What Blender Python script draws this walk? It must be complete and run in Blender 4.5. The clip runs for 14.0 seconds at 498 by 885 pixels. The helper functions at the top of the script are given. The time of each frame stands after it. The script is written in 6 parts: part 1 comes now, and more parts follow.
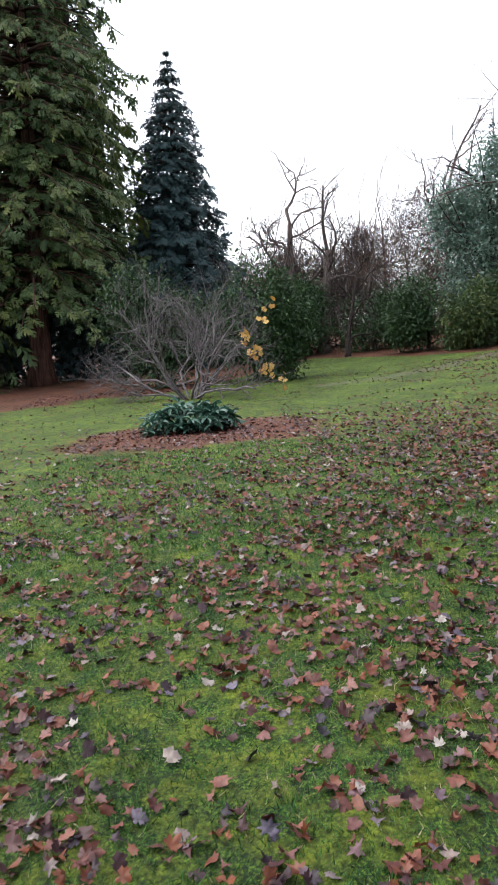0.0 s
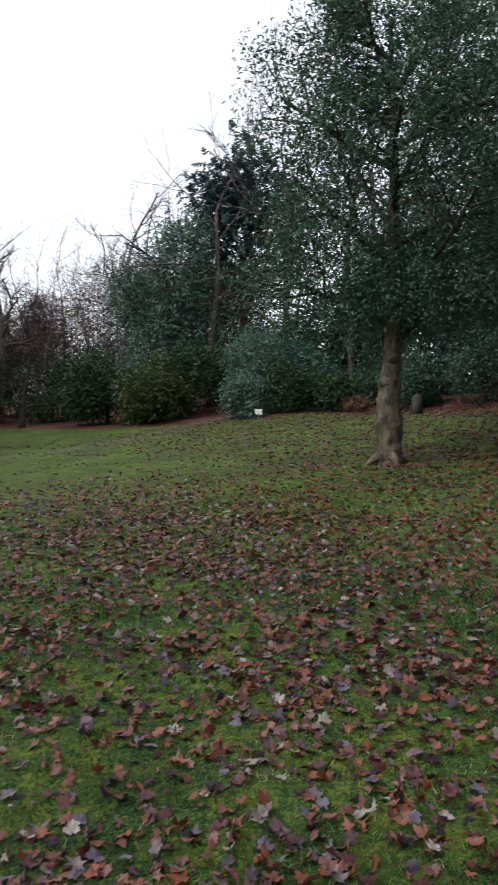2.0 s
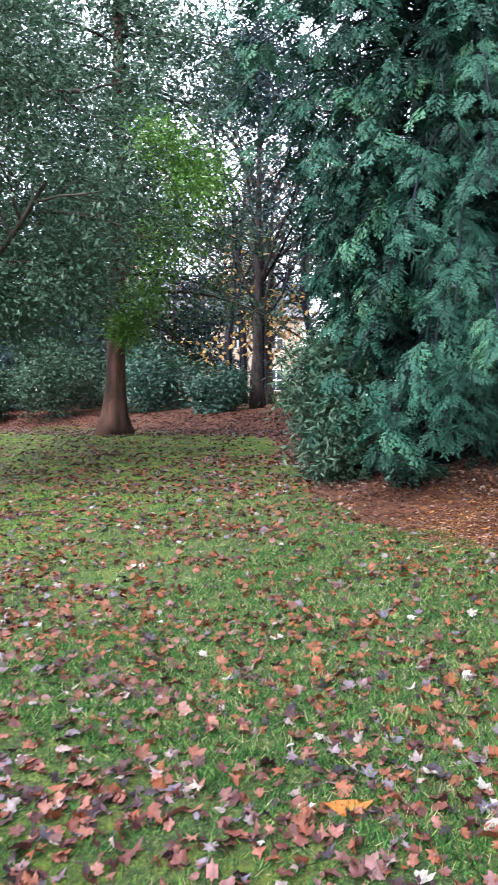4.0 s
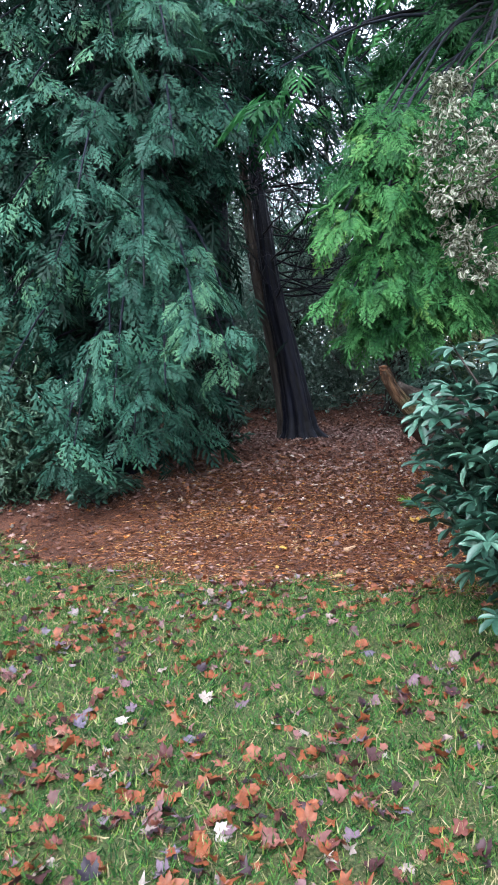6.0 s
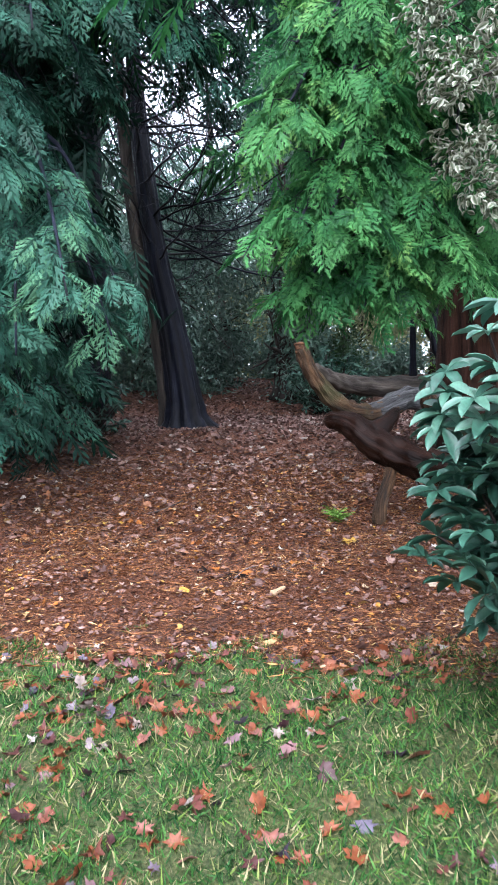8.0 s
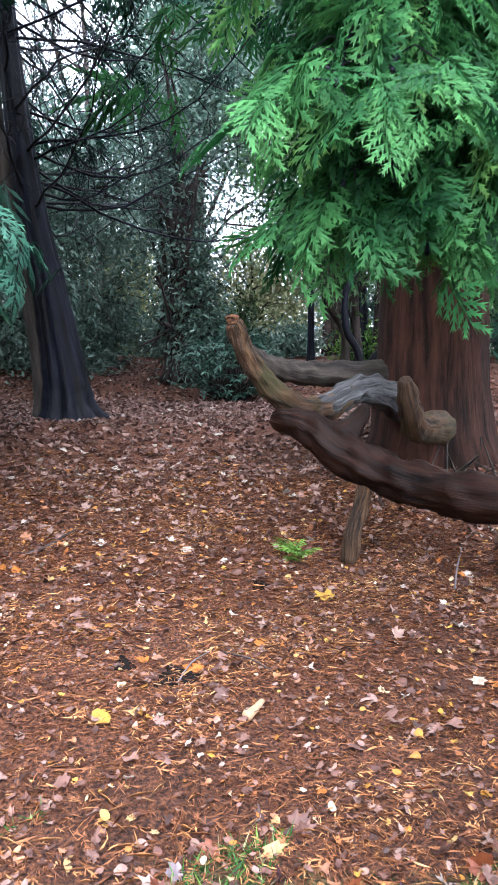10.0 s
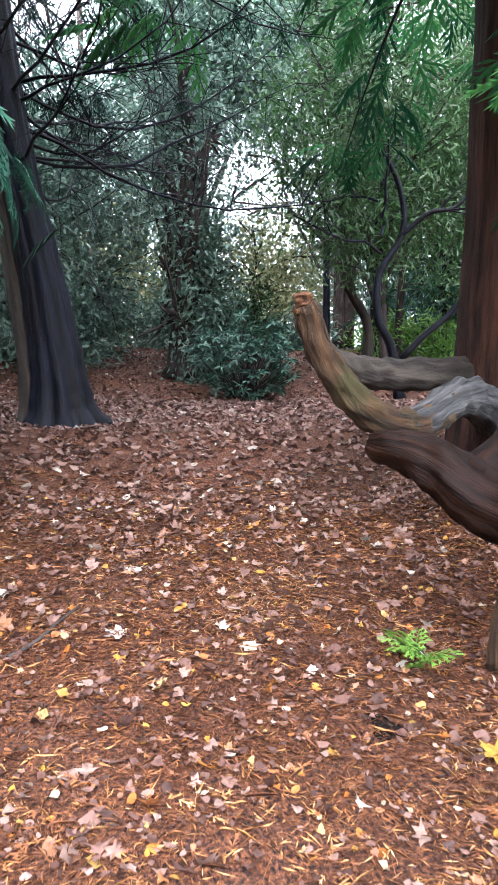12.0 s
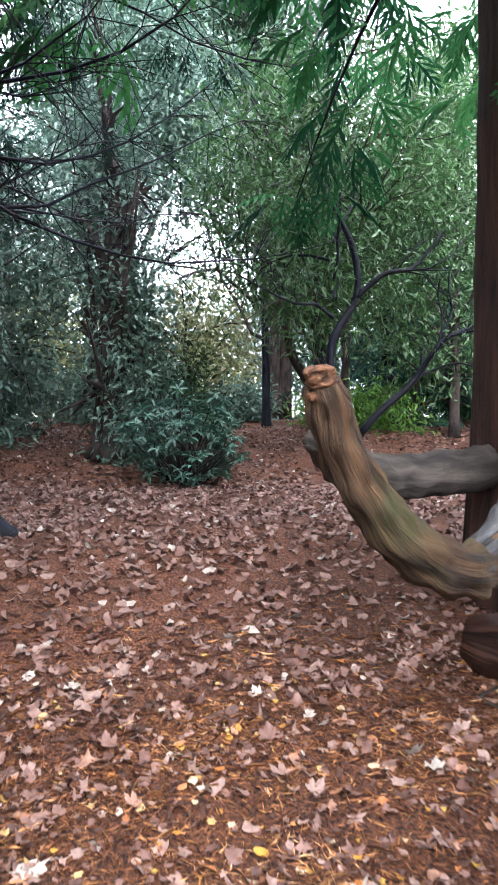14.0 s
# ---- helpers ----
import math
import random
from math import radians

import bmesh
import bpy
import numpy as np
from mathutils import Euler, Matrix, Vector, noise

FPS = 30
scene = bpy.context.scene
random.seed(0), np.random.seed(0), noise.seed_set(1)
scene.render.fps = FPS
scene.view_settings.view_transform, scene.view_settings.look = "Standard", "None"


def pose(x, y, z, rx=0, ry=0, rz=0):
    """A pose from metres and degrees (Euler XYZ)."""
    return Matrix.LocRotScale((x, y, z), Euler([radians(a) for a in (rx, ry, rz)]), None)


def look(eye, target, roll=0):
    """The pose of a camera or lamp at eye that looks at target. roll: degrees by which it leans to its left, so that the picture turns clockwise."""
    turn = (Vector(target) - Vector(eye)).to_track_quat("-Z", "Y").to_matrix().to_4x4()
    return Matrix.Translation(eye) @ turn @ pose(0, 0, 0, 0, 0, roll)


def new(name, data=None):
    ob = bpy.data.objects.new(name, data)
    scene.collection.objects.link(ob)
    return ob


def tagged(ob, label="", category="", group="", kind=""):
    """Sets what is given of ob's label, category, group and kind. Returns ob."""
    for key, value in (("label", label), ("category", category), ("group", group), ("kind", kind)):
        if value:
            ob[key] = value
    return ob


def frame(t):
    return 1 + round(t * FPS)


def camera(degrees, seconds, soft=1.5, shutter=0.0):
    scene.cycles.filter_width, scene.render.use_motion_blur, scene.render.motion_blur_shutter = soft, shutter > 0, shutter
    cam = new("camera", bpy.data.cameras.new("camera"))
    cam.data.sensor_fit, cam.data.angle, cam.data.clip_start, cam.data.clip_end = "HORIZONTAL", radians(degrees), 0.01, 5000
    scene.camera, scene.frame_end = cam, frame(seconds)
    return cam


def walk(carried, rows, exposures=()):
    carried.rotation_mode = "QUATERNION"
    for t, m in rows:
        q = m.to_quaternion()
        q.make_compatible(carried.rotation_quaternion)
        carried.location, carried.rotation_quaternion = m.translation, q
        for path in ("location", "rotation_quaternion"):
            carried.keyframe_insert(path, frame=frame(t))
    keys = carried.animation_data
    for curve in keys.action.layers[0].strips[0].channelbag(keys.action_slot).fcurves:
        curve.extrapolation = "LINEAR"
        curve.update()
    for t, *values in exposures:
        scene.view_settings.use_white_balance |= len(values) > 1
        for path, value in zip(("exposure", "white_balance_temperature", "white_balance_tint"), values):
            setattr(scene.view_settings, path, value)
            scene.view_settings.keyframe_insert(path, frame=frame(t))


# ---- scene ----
cam = camera(36.9, 14.0, soft=1.6, shutter=0.2)
PATH = [
    (0, (-0.076, -0.179, 1.541), (-0.054, 1.802, 1.271), -1.8),
    (0.5, (0.143, 0.163, 1.499), (0.165, 2.156, 1.337), -2.8),
    (1, (0.385, 0.488, 1.502), (0.558, 2.478, 1.42), -0.7),
    (1.5, (0.388, 0.767, 1.474), (0.896, 2.698, 1.349), 1.0),
    (2, (0.484, 1.137, 1.499), (1.319, 2.952, 1.414), 0.5),
    (2.5, (0.61, 1.38, 1.467), (1.718, 3.041, 1.345), 0.8),
    (3, (0.824, 1.669, 1.503), (2.087, 3.219, 1.439), -0.4),
    (3.5, (1.044, 1.95, 1.485), (2.49, 3.328, 1.392), 0.2),
    (4, (1.37, 2.28, 1.505), (3.05, 3.365, 1.477), 0.6),
    (4.2, (1.519, 2.402, 1.463), (3.257, 3.391, 1.427), 0.3),
    (6.3, (3.158, 3.023, 1.567), (5.143, 3.267, 1.524), -1.8),
    (6.5, (3.329, 3.083, 1.553), (5.316, 3.305, 1.493), -1.3),
    (7, (3.802, 3.218, 1.599), (5.8, 3.287, 1.545), -0.9),
    (7.2, (3.986, 3.244, 1.594), (5.985, 3.262, 1.532), -0.9),
    (9.3, (5.882, 3.514, 1.716), (7.876, 3.408, 1.6), -0.9),
    (9.5, (6.042, 3.537, 1.692), (8.032, 3.398, 1.551), -0.6),
    (10, (6.488, 3.616, 1.753), (8.442, 3.216, 1.607), -0.3),
    (10.5, (6.929, 3.647, 1.743), (8.878, 3.232, 1.573), -0.6),
    (11, (7.309, 3.671, 1.795), (9.255, 3.245, 1.621), -0.2),
    (11.5, (7.727, 3.747, 1.862), (9.675, 3.327, 1.694), 0.8),
    (12, (8.138, 3.729, 1.841), (10.084, 3.297, 1.671), 0.3),
    (12.5, (8.54, 3.707, 1.934), (10.486, 3.265, 1.798), 0.2),
    (13, (8.933, 3.707, 1.971), (10.864, 3.199, 1.855), 0.8),
    (13.5, (9.296, 3.658, 1.967), (11.186, 3.01, 1.876), 0.5),
    (14, (9.701, 3.558, 2.037), (11.601, 2.933, 2.043), -0.6),
]
EXPOSURES = [(0.0, 1.9, 6300, 11), (0.5, 1.6, 6300, 11), (1.0, 1.25, 6300, 11), (1.5, 1.15, 6300, 11), (2.2, 1.1, 6300, 12), (3.0, 2.0, 6200, 13), (3.5, 2.65, 6000, 13), (4.0, 2.85, 5900, 12), (6.5, 2.8, 5800, 13), (9.5, 3.3, 5700, 13), (10.5, 3.35, 5800, 13), (12.5, 3.75, 6000, 14), (14.0, 3.75, 6000, 13)]
walk(cam, [(t, look(eye, target, roll)) for t, eye, target, roll in PATH], EXPOSURES)

# ---------------------------------------------------------------- sky and sun
SUN_UP, SUN_ROUND = radians(48), radians(-80)
world = bpy.data.worlds.new("sky")
scene.world = world
world.use_nodes = True
wt = world.node_tree
sky = wt.nodes.new("ShaderNodeTexSky")
sky.sky_type, sky.sun_disc = "NISHITA", False
sky.sun_elevation, sky.sun_rotation = SUN_UP, SUN_ROUND
sky.air_density, sky.dust_density, sky.ozone_density = 1.0, 3.0, 1.0
overcast = wt.nodes.new("ShaderNodeHueSaturation")
overcast.inputs["Saturation"].default_value = 0.45
wt.links.new(sky.outputs["Color"], overcast.inputs["Color"])
cloud = wt.nodes.new("ShaderNodeMix")
cloud.data_type = "RGBA"
cloud.inputs[0].default_value = 0.6
cloud.inputs[7].default_value = (3.9, 3.93, 4.0, 1)
wt.links.new(overcast.outputs["Color"], cloud.inputs[6])
wt.links.new(cloud.outputs[2], wt.nodes["Background"].inputs["Color"])
wt.nodes["Background"].inputs["Strength"].default_value = 0.15
sun = new("sun", bpy.data.lights.new("sun", "SUN"))
sun.data.energy, sun.data.angle, sun.data.color = 0.9, radians(60), (1.0, 0.96, 0.91)
way = Vector((math.sin(SUN_ROUND) * math.cos(SUN_UP), math.cos(SUN_ROUND) * math.cos(SUN_UP), math.sin(SUN_UP)))
sun.matrix_world = look(way * 50, (0, 0, 0))


# ---------------------------------------------------------------- materials
def nodes_of(name):
    m = bpy.data.materials.new(name)
    m.use_nodes = True
    return m, m.node_tree.nodes, m.node_tree.links, m.node_tree.nodes["Principled BSDF"]


def ramp_of(n, stops):
    r = n.new("ShaderNodeValToRGB")
    while len(r.color_ramp.elements) < len(stops):
        r.color_ramp.elements.new(0.5)
    for e, (at, c) in zip(r.color_ramp.elements, stops):
        e.position, e.color = at, (*c, 1)
    return r


def noise_of(n, l, scale, detail=4, rough=0.6, stretch=None, grain=False):
    co = n.new("ShaderNodeTexCoord")
    mp = n.new("ShaderNodeMapping")
    if stretch:
        mp.inputs["Scale"].default_value = stretch
    if grain:
        co = n.new("ShaderNodeAttribute")
        co.attribute_name = "grain"
    l.new(co.outputs["Vector" if grain else "Object"], mp.inputs["Vector"])
    t = n.new("ShaderNodeTexNoise")
    t.inputs["Scale"].default_value, t.inputs["Detail"].default_value, t.inputs["Roughness"].default_value = scale, detail, rough
    l.new(mp.outputs["Vector"], t.inputs["Vector"])
    return t


def mixed(n, l, fac, a, b, mode="MIX"):
    x = n.new("ShaderNodeMix")
    x.data_type, x.blend_type = "RGBA", mode
    for sock, v in ((x.inputs[0], fac), (x.inputs[6], a), (x.inputs[7], b)):
        if isinstance(v, (int, float)):
            sock.default_value = v
        elif isinstance(v, tuple):
            sock.default_value = (*v, 1)
        else:
            l.new(v, sock)
    return x.outputs[2]


def bumped(n, l, p, height, strength, distance):
    b = n.new("ShaderNodeBump")
    b.inputs["Strength"].default_value, b.inputs["Distance"].default_value = strength, distance
    l.new(height, b.inputs["Height"])
    l.new(b.outputs["Normal"], p.inputs["Normal"])


def leaf_mat(name, stops, rough=0.45, through_light=0.25, gloss=0.4, dye=1.0):
    """Leaves whose hue runs from leaf to leaf along the stops."""
    m, n, l, p = nodes_of(name)
    a = n.new("ShaderNodeAttribute")
    a.attribute_name = "tone"
    r = ramp_of(n, [(at, tuple(c * dye * 0.85 for c in col)) for at, col in stops])
    l.new(a.outputs["Fac"], r.inputs["Fac"])
    t = noise_of(n, l, 24, 5, 0.7)
    v = ramp_of(n, [(0.32, (0.58, 0.58, 0.58)), (0.68, (1.3, 1.3, 1.3))])
    l.new(t.outputs["Fac"], v.inputs["Fac"])
    c = mixed(n, l, 1.0, r.outputs["Color"], v.outputs["Color"], "MULTIPLY")
    l.new(c, p.inputs["Base Color"])
    p.inputs["Roughness"].default_value, p.inputs["Specular IOR Level"].default_value = rough, gloss
    if through_light:
        tr = n.new("ShaderNodeBsdfTranslucent")
        l.new(c, tr.inputs["Color"])
        mx = n.new("ShaderNodeMixShader")
        mx.inputs["Fac"].default_value = through_light
        l.new(p.outputs["BSDF"], mx.inputs[1])
        l.new(tr.outputs["BSDF"], mx.inputs[2])
        l.new(mx.outputs["Shader"], n["Material Output"].inputs["Surface"])
    return m


def bark_mat(name, dark, light, scale=9, stretch=(1, 1, 0.18), rough=0.85, depth=0.02, moss=None, gloss=0.25):
    m, n, l, p = nodes_of(name)
    t = noise_of(n, l, scale * 1.4, 8, 0.68, stretch, True)
    r = ramp_of(n, [(0.38, dark), (0.62, light)])
    l.new(t.outputs["Fac"], r.inputs["Fac"])
    big = noise_of(n, l, 1.3, 3)
    v = ramp_of(n, [(0.3, (0.65, 0.65, 0.65)), (0.7, (1.2, 1.2, 1.2))])
    l.new(big.outputs["Fac"], v.inputs["Fac"])
    c = mixed(n, l, 1.0, r.outputs["Color"], v.outputs["Color"], "MULTIPLY")
    if moss:
        patch = noise_of(n, l, 2.6, 5)
        k = ramp_of(n, [(0.5, (0, 0, 0)), (0.66, (1, 1, 1))])
        l.new(patch.outputs["Fac"], k.inputs["Fac"])
        c = mixed(n, l, k.outputs["Color"], c, moss)
    l.new(c, p.inputs["Base Color"])
    p.inputs["Roughness"].default_value = rough
    p.inputs["Specular IOR Level"].default_value = gloss
    bumped(n, l, p, t.outputs["Fac"], 1.0, depth)
    return m


HOLLY = leaf_mat("holly_leaf", [(0.0, (0.018, 0.040, 0.026)), (0.55, (0.040, 0.080, 0.050)), (1.0, (0.085, 0.135, 0.085))], 0.5, 0.2, 0.25, dye=1.5)
LAUREL = leaf_mat("laurel_leaf", [(0.0, (0.022, 0.060, 0.020)), (0.6, (0.045, 0.105, 0.035)), (1.0, (0.10, 0.18, 0.06))], 0.5, 0.18, 0.3, dye=0.75)
# laurel leaf again in a lighter green, with the sunlight put into the colour
SUNLIT_LAUREL = leaf_mat("sunlit_green_laurel_leaf", [(0.0, (0.035, 0.10, 0.035)), (0.6, (0.08, 0.19, 0.06)), (1.0, (0.17, 0.27, 0.13))], 0.35, 0.4, 0.5, dye=0.85)
GREY_GREEN = leaf_mat("grey_green_leaf", [(0.0, (0.030, 0.062, 0.048)), (0.6, (0.065, 0.115, 0.088)), (1.0, (0.14, 0.20, 0.155))], 0.4, 0.3, 0.5, dye=1.75)
RHODO = leaf_mat("rhododendron_leaf", [(0.0, (0.018, 0.058, 0.040)), (0.6, (0.046, 0.130, 0.090)), (1.0, (0.13, 0.26, 0.185))], 0.38, 0.15, 0.5, dye=1.0)
LIME = leaf_mat("yellow_green_leaf", [(0.0, (0.030, 0.085, 0.012)), (0.6, (0.070, 0.16, 0.022)), (1.0, (0.13, 0.24, 0.04))], 0.5, 0.35, dye=1.6)
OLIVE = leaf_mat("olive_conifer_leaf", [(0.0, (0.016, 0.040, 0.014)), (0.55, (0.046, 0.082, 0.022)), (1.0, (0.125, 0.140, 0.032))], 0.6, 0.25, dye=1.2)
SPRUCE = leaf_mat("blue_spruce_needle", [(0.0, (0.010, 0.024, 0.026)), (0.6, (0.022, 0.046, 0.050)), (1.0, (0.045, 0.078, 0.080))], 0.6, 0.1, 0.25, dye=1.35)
# the near-black first stop stands in for shaded gaps between sprays
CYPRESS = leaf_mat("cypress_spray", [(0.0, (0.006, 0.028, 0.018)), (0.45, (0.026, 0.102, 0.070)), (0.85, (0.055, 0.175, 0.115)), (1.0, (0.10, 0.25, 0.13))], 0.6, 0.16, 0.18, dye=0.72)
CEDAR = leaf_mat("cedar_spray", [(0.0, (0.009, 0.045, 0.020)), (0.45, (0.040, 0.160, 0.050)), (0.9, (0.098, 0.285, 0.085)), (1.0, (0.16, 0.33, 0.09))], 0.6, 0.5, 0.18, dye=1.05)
VARIEGATED = leaf_mat("variegated_leaf", [(0.0, (0.06, 0.10, 0.05)), (0.35, (0.16, 0.20, 0.11)), (0.6, (0.44, 0.46, 0.35)), (1.0, (0.68, 0.69, 0.58))], 0.45, 0.15, 0.3, dye=0.55)
BROWN_LEAF = leaf_mat("brown_hanging_leaf", [(0.0, (0.12, 0.06, 0.03)), (0.5, (0.24, 0.13, 0.065)), (1.0, (0.38, 0.23, 0.12))], 0.7, 0.35)
YELLOW_LEAF = leaf_mat("yellow_hanging_leaf", [(0.0, (0.45, 0.22, 0.05)), (0.6, (0.66, 0.42, 0.12)), (1.0, (0.75, 0.58, 0.28))], 0.6, 0.35)
HAZEL = leaf_mat("pale_hazel_leaf", [(0.0, (0.16, 0.21, 0.09)), (0.6, (0.33, 0.37, 0.18)), (1.0, (0.52, 0.50, 0.26))], 0.6, 0.45, dye=0.7)
LAWN_LEAF = leaf_mat("fallen_lawn_leaf", [(0.0, (0.014, 0.010, 0.018)), (0.2, (0.050, 0.017, 0.018)), (0.42, (0.110, 0.036, 0.030)), (0.6, (0.165, 0.048, 0.018)),
                     (0.78, (0.19, 0.080, 0.066)), (0.88, (0.095, 0.080, 0.115)), (0.95, (0.22, 0.165, 0.145)), (1.0, (0.33, 0.30, 0.27))], 0.5, 0.1, 0.3)
LITTER_LEAF = leaf_mat("fallen_litter_leaf", [(0.0, (0.045, 0.022, 0.018)), (0.3, (0.115, 0.056, 0.044)), (0.55, (0.19, 0.108, 0.088)), (0.74, (0.26, 0.175, 0.15)),
                       (0.84, (0.33, 0.11, 0.02)), (0.92, (0.37, 0.22, 0.035)), (1.0, (0.38, 0.33, 0.29))], 0.6, 0.1, 0.3)
NEEDLE = leaf_mat("fallen_spray", [(0.0, (0.018, 0.007, 0.005)), (0.35, (0.085, 0.032, 0.016)), (0.65, (0.21, 0.086, 0.036)), (0.88, (0.36, 0.175, 0.065)), (1.0, (0.48, 0.30, 0.15))], 0.7, 0.05, 0.2, dye=1.3)
GRASS = leaf_mat("grass_blade", [(0.0, (0.010, 0.042, 0.010)), (0.35, (0.034, 0.112, 0.024)), (0.7, (0.082, 0.190, 0.042)), (0.88, (0.17, 0.25, 0.045)), (1.0, (0.33, 0.29, 0.16))], 0.6, 0.3, 0.2, dye=1.05)

# dark bark; the blue of its lighter tone is sky sheen put into the colour
BARK_DARK = bark_mat("sky_sheen_dark_bark", (0.0015, 0.0015, 0.0025), (0.0085, 0.0105, 0.021), 14, (1, 1, 0.06), 0.5, 0.02, gloss=0.14)
BARK_TWIN = bark_mat("grey_brown_bark", (0.014, 0.011, 0.010), (0.075, 0.062, 0.052), 8, (1, 1, 0.12), 0.8, 0.025)
BARK_RED = bark_mat("red_fibrous_bark", (0.007, 0.0026, 0.0017), (0.062, 0.024, 0.015), 14, (1, 1, 0.07), 0.9, 0.035)
BARK_REDWOOD = bark_mat("pinkish_fibrous_bark", (0.014, 0.007, 0.006), (0.105, 0.052, 0.039), 8, (1, 1, 0.07), 0.9, 0.04)
BARK_GREY = bark_mat("smooth_grey_bark", (0.020, 0.016, 0.012), (0.20, 0.155, 0.115), 6, (1, 1, 0.45), 0.8, 0.03, moss=(0.036, 0.042, 0.019))
BARK_TWIG = bark_mat("grey_twig_bark", (0.060, 0.052, 0.056), (0.17, 0.15, 0.16), 12, (1, 1, 0.4), 0.8, 0.004)
# bark of far trees, lightened to imitate the bright sky's bloom over them
BARK_FAR = bark_mat("purple_grey_bloom_bark", (0.04, 0.031, 0.030), (0.15, 0.115, 0.105), 8, (1, 1, 0.3), 0.85, 0.01)
BARK_BROWN = bark_mat("dull_brown_bark", (0.014, 0.010, 0.010), (0.060, 0.046, 0.042), 8, (1, 1, 0.3), 0.85, 0.01)
WOOD_WET = bark_mat("wet_brown_dead_wood", (0.003, 0.0012, 0.0008), (0.022, 0.0085, 0.005), 16, (1, 1, 0.1), 0.5, 0.015, gloss=0.12)
WOOD_GREEN = bark_mat("mossy_bare_wood", (0.006, 0.0035, 0.0025), (0.115, 0.062, 0.030), 22, (1, 1, 0.07), 0.65, 0.05, moss=(0.040, 0.038, 0.013))
WOOD_GREY = bark_mat("bleached_grey_wood", (0.004, 0.004, 0.005), (0.12, 0.12, 0.125), 22, (1, 1, 0.06), 0.7, 0.04, gloss=0.2)
WOOD_CUT = bark_mat("broken_end_wood", (0.03, 0.012, 0.006), (0.19, 0.09, 0.045), 18, (1, 1, 1), 0.85, 0.02)


def plain_mat(name, colour, rough=0.7, var=0.25, scale=6):
    m, n, l, p = nodes_of(name)
    t = noise_of(n, l, scale, 5)
    r = ramp_of(n, [(0.3, tuple(c * (1 - var) for c in colour)), (0.7, tuple(min(1, c * (1 + var)) for c in colour))])
    l.new(t.outputs["Fac"], r.inputs["Fac"])
    l.new(r.outputs["Color"], p.inputs["Base Color"])
    p.inputs["Roughness"].default_value = rough
    bumped(n, l, p, t.outputs["Fac"], 0.3, 0.01)
    return m


STONE = plain_mat("weathered_sandstone", (0.42, 0.33, 0.25), 0.85, 0.3, 1.5)
SLATE = plain_mat("roof_slate", (0.10, 0.105, 0.12), 0.6)
WHITE_PAINT = plain_mat("white_paint", (0.78, 0.77, 0.74), 0.5, 0.06)
GLASS_DARK = plain_mat("window_glass", (0.05, 0.06, 0.07), 0.08, 0.1)
METAL = plain_mat("galvanised_metal", (0.35, 0.35, 0.36), 0.5)
SOIL = plain_mat("black_soil", (0.008, 0.0065, 0.006), 0.95, 0.5, 60)
SOIL.node_tree.nodes["Principled BSDF"].inputs["Specular IOR Level"].default_value = 0.05
TAN_WOOD = plain_mat("stripped_tan_stick", (0.30, 0.19, 0.11), 0.7, 0.3, 20)


